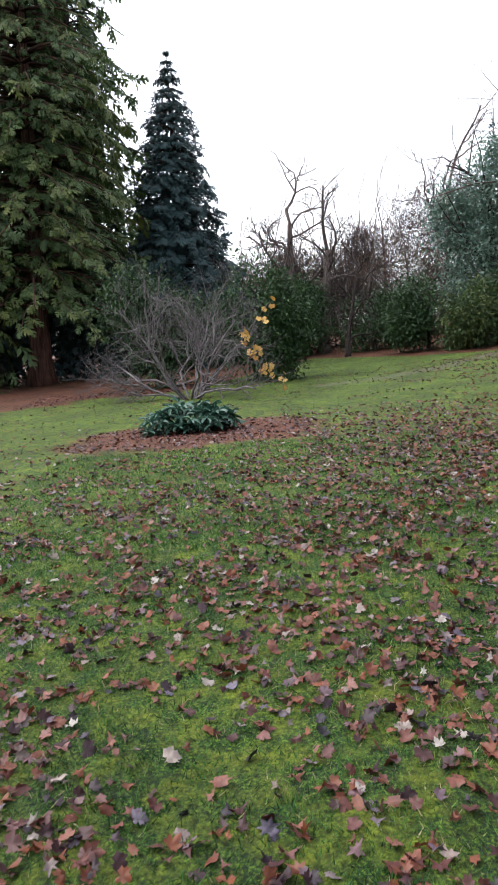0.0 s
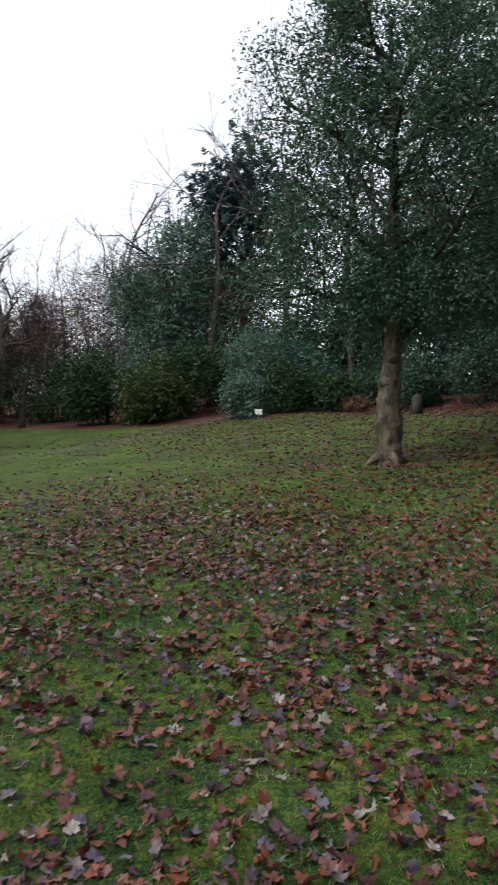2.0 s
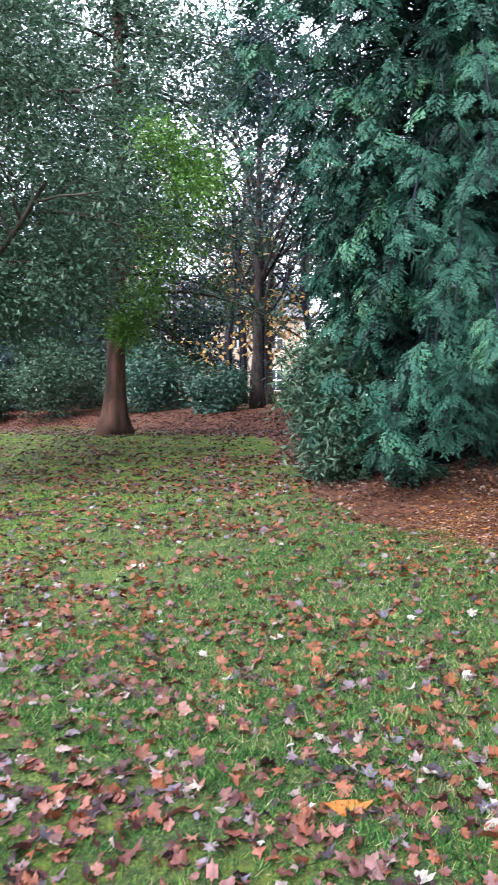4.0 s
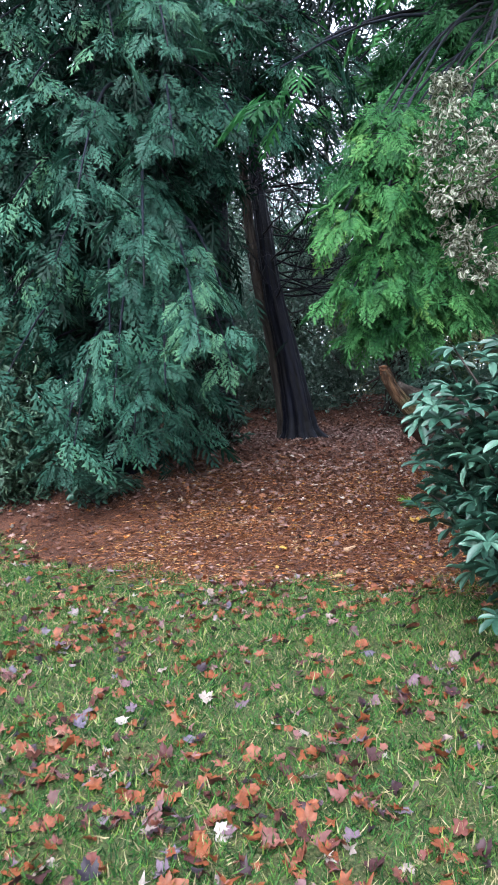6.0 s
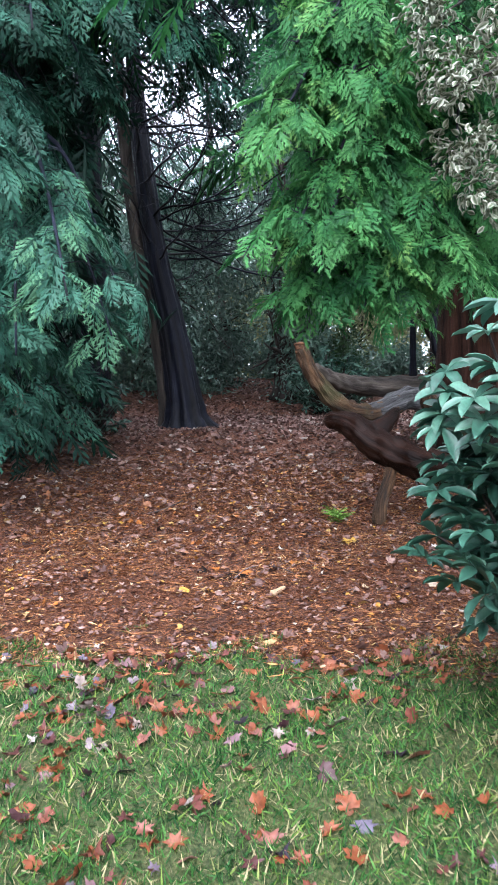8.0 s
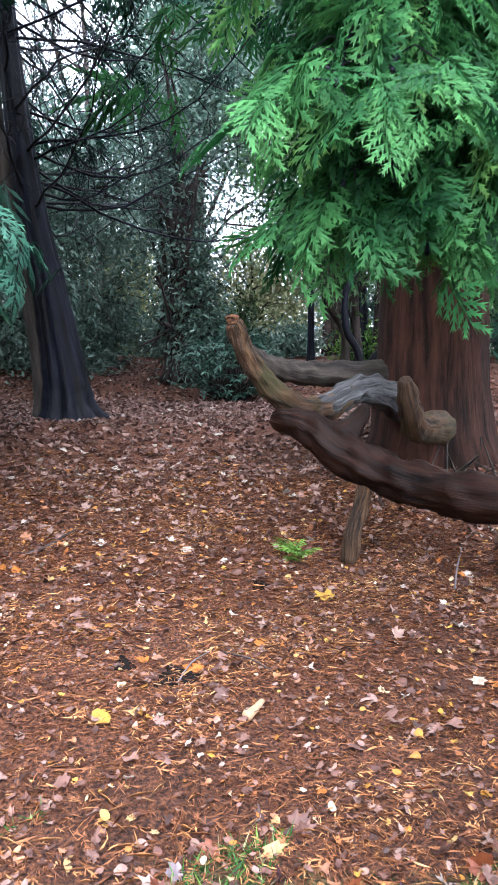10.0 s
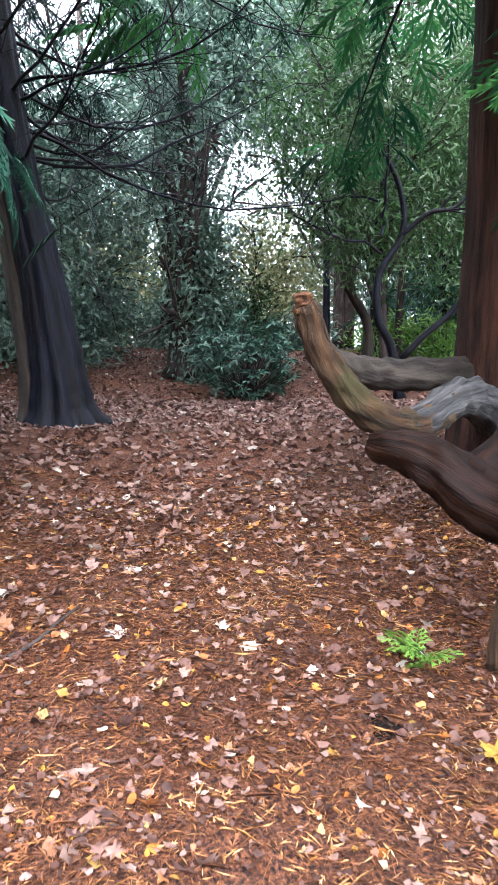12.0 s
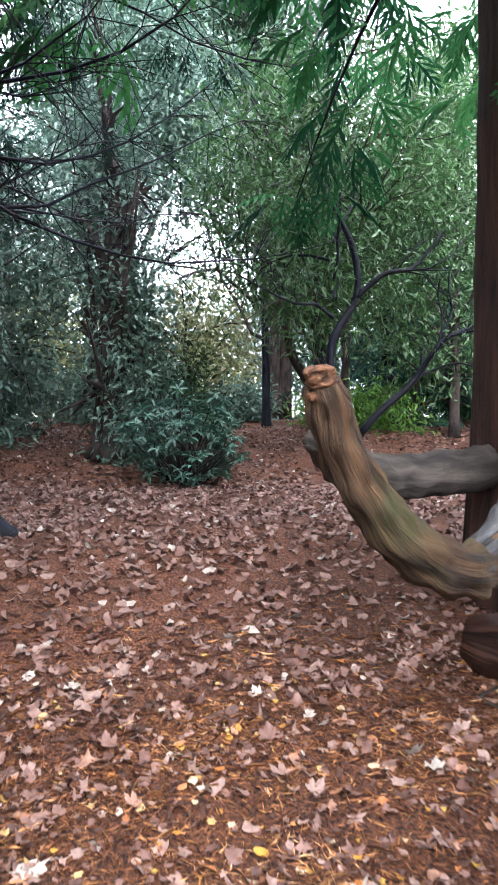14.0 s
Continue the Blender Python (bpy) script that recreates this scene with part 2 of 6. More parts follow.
def ground_material():
    m, n, l, p = nodes_of("lawn_and_litter")
    fine, mid, big = noise_of(n, l, 70, 6, 0.7), noise_of(n, l, 5, 5), noise_of(n, l, 0.6, 4)
    g = ramp_of(n, [(0.38, (0.004, 0.012, 0.004)), (0.50, (0.028, 0.068, 0.012)), (0.61, (0.115, 0.195, 0.018))])
    l.new(fine.outputs["Fac"], g.inputs["Fac"])
    y = ramp_of(n, [(0.42, (0, 0, 0)), (0.66, (0.7, 0.7, 0.7))])
    l.new(mid.outputs["Fac"], y.inputs["Fac"])
    grass = mixed(n, l, y.outputs["Color"], g.outputs["Color"], (0.155, 0.185, 0.012))
    b = ramp_of(n, [(0.35, (0.66, 0.66, 0.66)), (0.65, (1.2, 1.2, 1.2))])
    l.new(big.outputs["Fac"], b.inputs["Fac"])
    grass = mixed(n, l, 1.0, grass, b.outputs["Color"], "MULTIPLY")
    # noise that darkens the grass colour like shade in the gaps between tufts
    tuft_shade = noise_of(n, l, 26, 4, 0.65)
    tf = ramp_of(n, [(0.36, (0.30, 0.34, 0.30)), (0.52, (0.9, 0.9, 0.9)), (0.66, (1.25, 1.2, 1.1))])
    l.new(tuft_shade.outputs["Fac"], tf.inputs["Fac"])
    grass = mixed(n, l, 1.0, grass, tf.outputs["Color"], "MULTIPLY")
    straw = ramp_of(n, [(0.36, (0.018, 0.034, 0.010)), (0.5, (0.050, 0.066, 0.024)), (0.66, (0.135, 0.120, 0.062))])
    l.new(fine.outputs["Fac"], straw.inputs["Fac"])
    a3 = n.new("ShaderNodeAttribute")
    a3.attribute_name = "straw"
    grass = mixed(n, l, a3.outputs["Fac"], grass, straw.outputs["Color"])
    # litter tones; the near-black low end imitates shadows among the pieces
    f = ramp_of(n, [(0.38, (0.009, 0.004, 0.004)), (0.5, (0.085, 0.033, 0.019)), (0.62, (0.205, 0.080, 0.036)), (0.74, (0.30, 0.15, 0.08))])
    l.new(fine.outputs["Fac"], f.inputs["Fac"])
    litter = mixed(n, l, 1.0, f.outputs["Color"], b.outputs["Color"], "MULTIPLY")
    a = n.new("ShaderNodeAttribute")
    a.attribute_name = "litter"
    w = noise_of(n, l, 9, 5)
    s = n.new("ShaderNodeMath")
    s.operation = "ADD"
    l.new(a.outputs["Fac"], s.inputs[0])
    l.new(w.outputs["Fac"], s.inputs[1])
    half = n.new("ShaderNodeMath")
    half.operation = "MULTIPLY"
    half.inputs[1].default_value = 0.5
    l.new(s.outputs["Value"], half.inputs[0])
    k = ramp_of(n, [(0.43, (0, 0, 0)), (0.56, (1, 1, 1))])
    l.new(half.outputs["Value"], k.inputs["Fac"])
    c = mixed(n, l, k.outputs["Color"], grass, litter)
    a2 = n.new("ShaderNodeAttribute")
    a2.attribute_name = "worn"
    c = mixed(n, l, a2.outputs["Fac"], c, (0.10, 0.095, 0.070))
    l.new(c, p.inputs["Base Color"])
    p.inputs["Roughness"].default_value, p.inputs["Specular IOR Level"].default_value = 0.85, 0.25
    bumped(n, l, p, fine.outputs["Fac"], 0.9, 0.03)
    return m


GROUND = ground_material()

# ---------------------------------------------------------------- geometry helpers
RISE_X = (-60, 0, 2, 3.3, 5.1, 6.3, 8.7, 10, 11, 12, 13, 14, 14.8, 17, 19, 20, 21.2, 23, 26, 60)
RISE_Z = (-3.6, -0.14, -0.07, 0, 0.15, 0.26, 0.50, 0.62, 0.75, 0.92, 1.06, 1.25, 1.38, 1.46, 1.53, 1.70, 2.02, 2.30, 2.6, 4.0)


def height(x, y):
    """The lie of the land: it climbs from the lawn to the wooded bank."""
    x, y = np.asarray(x, float), np.asarray(y, float)
    z = np.interp(x, RISE_X, RISE_Z) * 0.5 + np.interp(x - 0.35, RISE_X, RISE_Z) * 0.25 + np.interp(x + 0.35, RISE_X, RISE_Z) * 0.25
    return z + np.clip(y - 26, 0, 60) * 0.03


def wave(x, y, k=1.0):
    """Soft uneven field between about -1 and 1."""
    return (np.sin(1.7 * k * x + 1.3 * np.sin(0.9 * k * y + 1)) + np.sin(1.3 * k * y + 1.7 * np.sin(1.1 * k * x)) + np.sin(2.9 * k * (x + y) + np.sin(2.3 * k * x - k * y))) / 3


EDGE_Y = (-30, 1.0, 2.5, 3.4, 4.0, 5.0, 5.6, 7.4, 9.0, 12, 16, 19, 24, 40)
EDGE_X = (8.0, 8.0, 8.15, 8.3, 8.35, 8.45, 8.8, 10.9, 13.0, 16.5, 17.8, 19.5, 19.5, 19.5)


def litter_at(x, y):
    """How far the leaf litter has taken over from the grass, 0 to 1."""
    x, y = np.asarray(x, float), np.asarray(y, float)
    wood = (x - np.interp(y, EDGE_Y, EDGE_X)) / 0.9 + 0.5 + 0.35 * wave(x, y, 2.2)
    bed = 1.6 - 1.3 * np.hypot((x + 0.9) / 2.9, (y - 14.2) / 2.5) + 0.15 * wave(x, y, 2)
    conifers = (-(x + 4.0) / 3.0 + (y - 27) / 3.5) / 1.5 + 0.2 * wave(x, y)
    conifers = np.where((y > 25) & (x < 0), conifers, 0)
    hedge = np.where(y > 22, (y - np.interp(x, (-2, 4, 8, 12, 20), (27, 40, 33, 29.5, 21.5))) / 1.5 + 0.3, 0)
    return np.clip(np.maximum.reduce([wood, bed, conifers, hedge]), 0, 1)


class Soup:
    """Triangles piled up for one mesh."""

    def __init__(self):
        self.v, self.f, self.t, self.g, self.n = [], [], [], [], 0

    def add(self, v, f, tone=0.5, grain=None):
        v, f = np.asarray(v, np.float32).reshape(-1, 3), np.asarray(f, np.int32).reshape(-1, 3)
        self.v.append(v)
        self.f.append(f + self.n)
        self.t.append(np.broadcast_to(np.asarray(tone, np.float32), (len(v),)))
        self.g.append(v if grain is None else np.asarray(grain, np.float32))
        self.n += len(v)
        return self

    def mesh(self, name, material, base=(0, 0, 0), smooth=False):
        me = bpy.data.meshes.new(name)
        v = np.concatenate(self.v) - np.asarray(base, np.float32)
        f = np.concatenate(self.f)
        me.vertices.add(len(v))
        me.vertices.foreach_set("co", v.ravel())
        me.loops.add(f.size)
        me.loops.foreach_set("vertex_index", f.ravel())
        me.polygons.add(len(f))
        me.polygons.foreach_set("loop_start", np.arange(0, f.size, 3, dtype=np.int32))
        if smooth:
            me.polygons.foreach_set("use_smooth", np.ones(len(f), bool))
        a = me.attributes.new("tone", "FLOAT", "POINT")
        a.data.foreach_set("value", np.concatenate(self.t))
        if "bark" in material.name or "wood" in material.name:
            a = me.attributes.new("grain", "FLOAT_VECTOR", "POINT")
            a.data.foreach_set("vector", np.concatenate(self.g).ravel())
        me.update(calc_edges=True)
        me.materials.append(material)
        return me


def unit(a):
    return a / np.maximum(np.linalg.norm(a, axis=-1, keepdims=True), 1e-9)


def scatter(soup, shape, at, along, face, size, tone):
    """Copies of a small shape (verts, tris): x along, z to face."""
    tv, tf = shape[:2]
    at, along, face = np.asarray(at, float), unit(np.asarray(along, float)), np.asarray(face, float)
    side = unit(np.cross(face, along))
    face = np.cross(along, side)
    size = np.broadcast_to(np.asarray(size, float), (len(at),))[:, None, None]
    v = at[:, None] + size * (tv[None, :, 0:1] * along[:, None] + tv[None, :, 1:2] * side[:, None] + tv[None, :, 2:3] * face[:, None])
    f = tf[None] + (np.arange(len(at)) * len(tv))[:, None, None]
    tone = np.repeat(np.broadcast_to(np.asarray(tone, float), (len(at),)), len(tv))
    if len(shape) > 2:
        tone = np.clip(tone + np.tile(shape[2], len(at)), 0, 1)
    soup.add(v.reshape(-1, 3), f.reshape(-1, 3), tone)


def tube(soup, pts, radii, sides=8, lumps=0.0, caps=True, ribs=0, rib=0.0, gnarl=0.0, foot=0.0):
    """A tapered limb along pts."""
    p, r = np.asarray(pts, float), np.asarray(radii, float)
    d = unit(np.gradient(p, axis=0))
    ref = np.where(np.abs(d[:, 2:3]) > 0.9, np.array([[1.0, 0, 0]]), np.array([[0, 0, 1.0]]))
    ref = np.broadcast_to(ref[len(p) // 2], d.shape)
    a = unit(np.cross(d, ref))
    b = np.cross(d, a)
    th = np.linspace(0, 2 * math.pi, sides, endpoint=False)
    rr = np.broadcast_to(r[:, None], (len(p), sides)).copy()
    if ribs:
        deep = rib + foot * np.exp(-np.linspace(0, 9, len(p)))[:, None]
        rr *= 1 + deep * (np.abs(np.sin(ribs * th / 2 + 0.7))[None] - 0.35 * foot / (foot + 0.2))
    if lumps:
        k = np.arange(len(p))[:, None]
        rr *= 1 + lumps * (np.sin(2 * th[None] + k * 0.9) * 0.5 + np.sin(3 * th[None] - k * 1.7 + 1) * 0.4 + np.sin(5 * th[None] + k * 2.3) * 0.3)
    if gnarl:
        k = np.linspace(0, 6, len(p))[:, None]
        ridge = np.abs(np.sin(4 * th[None] + 1.1 * np.sin(2.1 * k) + 0.8 * k)) + 0.5 * np.abs(np.sin(7 * th[None] - 1.1 * k + np.sin(3 * k)))
        knots = np.sin(2 * th[None] + 3 * k) * np.sin(4.3 * k + th[None]) + 0.5 * np.sin(3 * th[None] - 9 * k)
        rr *= 1 + gnarl * (0.7 * ridge - 0.55 + 0.55 * knots)
    v = p[:, None] + rr[..., None] * (np.cos(th)[None, :, None] * a[:, None] + np.sin(th)[None, :, None] * b[:, None])
    run = np.concatenate([[0], np.cumsum(np.linalg.norm(np.diff(p, axis=0), axis=1))]) + 3.7 * p[0, 0]
    mean = max(float(np.mean(r)), 0.02)
    grain = np.stack([np.broadcast_to(mean * np.cos(th), rr.shape), np.broadcast_to(mean * np.sin(th), rr.shape), np.broadcast_to(run[:, None], rr.shape)], -1).reshape(-1, 3)
    v = v.reshape(-1, 3)
    i, j = np.meshgrid(np.arange(len(p) - 1), np.arange(sides), indexing="ij")
    j2 = (j + 1) % sides
    q = np.stack([i * sides + j, i * sides + j2, (i + 1) * sides + j2, (i + 1) * sides + j], -1).reshape(-1, 4)
    f = np.concatenate([q[:, :3], q[:, [0, 2, 3]]])
    if caps:
        n = len(v)
        v = np.concatenate([v, p[:1], p[-1:]])
        grain = np.concatenate([grain, [[0, 0, run[0]], [0, 0, run[-1]]]])
        k = np.arange(sides)
        f = np.concatenate([f, np.stack([np.full(sides, n), (k + 1) % sides, k], -1),
                            np.stack([np.full(sides, n + 1), (len(p) - 1) * sides + k, (len(p) - 1) * sides + (k + 1) % sides], -1)])
    soup.add(v, f, 0.5, grain)


def curve_pts(ctrl, n):
    """A smooth line through control points."""
    c = np.asarray(ctrl, float)
    c = np.concatenate([2 * c[:1] - c[1:2], c, 2 * c[-1:] - c[-2:-1]])
    out = []
    for t in np.linspace(0, len(c) - 3 - 1e-6, n):
        i = int(t)
        u = t - i
        p0, p1, p2, p3 = c[i:i + 4]
        out.append(0.5 * (2 * p1 + (p2 - p0) * u + (2 * p0 - 5 * p1 + 4 * p2 - p3) * u * u + (3 * p1 - p0 - 3 * p2 + p3) * u ** 3))
    return np.array(out)


def part(name, mesh, parent, label="", kind=""):
    ob = new(name, mesh)
    ob.parent = parent
    return tagged(ob, label=label, kind=kind)


def thing(name, at, label, category, group=""):
    ob = new(name)
    ob.location = at
    ob.empty_display_size = 0.2
    return tagged(ob, label, category, group)


def grow(rng, soup, start, way, length, radius, level, tips, spread=0.7, kids=4, up=0.15, wobble=0.25, shrink=0.62, sides=(8, 6, 5, 3, 3), start_kids=0.35):
    """A bare limb with its boughs and twigs."""
    n = 5 if level > 1 else 4
    pts, d = [np.array(start, float)], np.array(way, float)
    for _ in range(n):
        d = unit(d + rng.normal(0, wobble, 3) + np.array([0, 0, up * 0.4]))
        pts.append(pts[-1] + d * length / n)
    rad = np.linspace(radius, radius * (0.45 if level else 0.25), n + 1)
    tube(soup, pts, rad, sides[max(0, len(sides) - 1 - level)], 0.06 if level > 1 else 0, caps=level == 0)
    if level == 0:
        tips.append((pts[-1], d))
        tips.append((pts[2], d))
        return
    for k in range(kids):
        u = start_kids + (1 - start_kids) * (k + rng.random()) / kids
        i = min(int(u * n), n - 1)
        p = pts[i] + (pts[i + 1] - pts[i]) * (u * n - i)
        d = unit(pts[i + 1] - pts[i])
        o = unit(np.cross(d, rng.normal(0, 1, 3)))
        w = unit(d * (1 - spread * 0.6) + o * spread + np.array([0, 0, up]))
        grow(rng, soup, p, w, length * shrink * rng.uniform(0.75, 1.15) * (1.1 - 0.35 * u), rad[i] * 0.6, level - 1, tips, spread, kids, up, wobble, shrink, sides, 0.2)


def leaf_shape(width=0.4, fold=0.12):
    return (np.array([[0, 0, 0], [0.45, width / 2, fold], [1, 0, -0.05], [0.45, -width / 2, fold]], float), np.array([[0, 2, 1], [0, 3, 2]]))


def lobed_shape(lobes, depth, stalk=0.35, aspect=0.8, curl=0.18, points=13):
    """A fallen leaf: outline with lobes, curled, on a short stalk."""
    th = np.linspace(0, 2 * math.pi, points, endpoint=False)
    r = 0.5 * (1 - depth * (0.5 - 0.5 * np.cos(lobes * th)))
    x, y = r * np.cos(th), aspect * r * np.sin(th)
    z = curl * (0.9 * (x * x) - 0.5 * np.abs(y) + 0.5 * np.sin(3 * th) * r * 0.5)
    v = np.concatenate([[[0, 0, -0.02]], np.stack([x, y, z], -1), [[-0.45, 0.012, 0], [-0.45, -0.012, 0], [-0.5 - stalk, 0, 0.05]]])
    k = np.arange(points)
    f = np.concatenate([np.stack([np.zeros(points, int), 1 + k, 1 + (k + 1) % points], -1), [[points + 1, points + 3, points + 2]]])
    return v, f


def frond_shape(pairs=7, sub=2, droop=0.35, thick=0.022, wide=0.46):
    """A flat spray of a cypress or cedar: a stem, side sprays and scale-leaf tips, drooping; widest near its foot."""
    v, f = [], []

    def sliver(p, q, w, fine=False):
        p, q = np.array(p), np.array(q)
        d = q - p
        s = np.array([-d[1], d[0]]) / (np.hypot(*d) + 1e-9) * w
        m = p + d * 0.5
        k = len(v)
        if fine:
            v.extend([(*(p + s),), (*q,), (*(p - s),)])
            f.append((k, k + 1, k + 2))
        else:
            v.extend([(*p,), (*(m + s),), (*q,), (*(m - s),)])
            f.extend([(k, k + 2, k + 1), (k, k + 3, k + 2)])

    sliver((0, 0), (1, 0), thick)
    for i in range(pairs):
        u = (i + 0.5) / pairs
        x = 0.10 + 0.84 * i / pairs
        length = wide * (1.0 - 0.72 * u) * min(1.0, 0.55 + 1.6 * u) * (1.08 if i % 2 else 0.92)
        for side in (1, -1):
            a = math.radians(52 - 16 * u)
            x0 = x + (0.05 if side > 0 else 0)
            q = (x0 + length * math.cos(a), side * length * math.sin(a))
            sliver((x0, 0), q, thick)
            for j in range(sub):
                w = 0.22 + 0.62 * j / sub
                p = (x0 + (q[0] - x0) * w, q[1] * w)
                for e in (1, -1):
                    b = side * a + e * math.radians(36)
                    ln = length * 0.42 * (1.1 - 0.6 * w)
                    sliver(p, (p[0] + ln * math.cos(b), p[1] + ln * math.sin(b)), thick * 0.95, True)
    v = np.array(v)
    z = -droop * v[:, 0] ** 2 - 0.5 * v[:, 1] ** 2 - 0.2 * np.abs(v[:, 1])
    return np.column_stack([v, z]), np.array(f)


def spray_shape(pairs=6, teeth=3, droop=0.5, wide=0.44, chunk=0.055):
    """A fern-like spray: fingers with toothed edges stand apart on a stem and droop; young tips are paler, feet toned
    darker as shade.
    """
    v, f, tone = [], [], []

    def lance(p, a, length, w, t0, t1):
        d, o = np.array([math.cos(a), math.sin(a)]), np.array([-math.sin(a), math.cos(a)])
        k = len(v)
        v.extend([p, p + d * length * 0.45 + o * w, p + d * length, p + d * length * 0.45 - o * w])
        tone.extend([t0, (t0 + t1) / 2, t1, (t0 + t1) / 2])
        f.extend([(k, k + 2, k + 1), (k, k + 3, k + 2)])

    lance(np.zeros(2), 0.0, 1.0, 0.014, -0.3, 0.2)
    for i in range(pairs):
        u = i / pairs
        length = wide * min(1.0, 0.6 + 1.6 * u) * (1 - 0.72 * u) * (1.1 if i % 2 else 0.9)
        for side in (1, -1):
            a = side * math.radians(56 - 20 * u)
            p = np.array([0.08 + 0.84 * u + (0.42 / pairs if side > 0 else 0), 0.0])
            d = np.array([math.cos(a), math.sin(a)])
            lance(p, a, length * 1.06, 0.028, -0.2, 0.22)
            for j in range(teeth):
                w = (j + 0.7) / (teeth + 0.5)
                q = p + d * length * w
                reach = length * 0.44 * (1.15 - 0.7 * w) + 0.02
                for e in (1, -1):
                    b = a + e * math.radians(34)
                    k = len(v)
                    v.extend([q - d * length * chunk, q + d * length * chunk * 1.3, q + reach * np.array([math.cos(b), math.sin(b)])])
                    tone.extend([-0.12 + 0.2 * w, -0.08 + 0.2 * w, 0.1 + 0.2 * w])
                    f.append((k, k + 1, k + 2))
    v = np.array(v)
    z = -droop * v[:, 0] ** 2 - 0.9 * v[:, 1] ** 2 + 0.03 * np.sin(9 * v[:, 0] + 5 * v[:, 1])
    return np.column_stack([v, z]), np.array(f), np.array(tone)


def oval_shape(width=0.3, fold=0.08, rim=0.0):
    """A broad leaf, folded along its midrib and rounded towards the tip; the rim may differ in tone."""
    xs, ws = np.array([0.22, 0.5, 0.78, 0.93]), np.array([0.55, 1.0, 0.9, 0.5]) * width / 2
    mid = np.stack([xs, 0 * xs, -0.18 * xs ** 2], -1)
    left, right = (np.stack([xs, e * ws, fold * ws / width * 2 - 0.18 * xs ** 2], -1) for e in (1, -1))
    v = np.concatenate([[[0, 0, 0]], mid, left, right, [[1, 0, -0.2]]])
    f = [(0, 1, 5), (0, 9, 1), (4, 13, 8), (4, 12, 13)]
    for k in range(3):
        f += [(1 + k, 2 + k, 6 + k), (1 + k, 6 + k, 5 + k), (1 + k, 10 + k, 2 + k), (1 + k, 9 + k, 10 + k)]
    tone = np.array([-rim] + [-rim] * 4 + [rim] * 8 + [rim])
    return v, np.array(f), tone


LEAF = leaf_shape()
LONG_LEAF = leaf_shape(0.28, 0.06)
ROUND_LEAF = leaf_shape(0.6, 0.1)
FROND = spray_shape(6, 3, 0.45, 0.46, 0.10)
SMALL_FROND = spray_shape(5, 2, 0.5, 0.5, 0.15)
FAR_TUFT = frond_shape(3, 0, 0.35, 0.085, 0.6)
FAR_FROND = frond_shape(5, 0, 0.4, 0.04, 0.55)


def cloud_pts(rng, n, centre, radii, shell=0.45):
    """Points in a lumpy egg, thicker towards its skin."""
    d = unit(rng.normal(0, 1, (n, 3)))
    r = (shell + (1 - shell) * rng.random(n)) ** 0.6
    bump = 1 + 0.22 * np.sin(3.1 * d[:, 0] + 5 * d[:, 2] + centre[0]) * np.cos(4.3 * d[:, 1] + centre[1]) + 0.1 * np.sin(9 * d[:, 2] + 7 * d[:, 0])
    return np.asarray(centre) + d * (r * bump)[:, None] * np.asarray(radii), d


def leafy(rng, soup, at, out, per, spread, size, shape=LEAF, hang=0.3, tone=(0.0, 1.0)):
    """Leaves in clumps round the points, turned outwards and drooping."""
    n = len(at) * per
    c = np.repeat(at, per, 0) + rng.normal(0, spread, (n, 3))
    o = np.repeat(out, per, 0)
    along = o * 0.6 + rng.normal(0, 0.8, (n, 3)) + np.array([0, 0, -hang])
    face = o * 0.5 + np.array([0, 0, 0.8]) + rng.normal(0, 0.5, (n, 3))
    clump = np.repeat(rng.random(len(at)), per)
    t = tone[0] + (tone[1] - tone[0]) * np.clip(0.55 * rng.random(n) + 0.45 * clump, 0, 1)
    scatter(soup, shape, c, along, face, size * rng.uniform(0.7, 1.25, n), t)


def on_ground(x, y, sink=0.03):
    return np.array([x, y, float(height(x, y)) - sink])

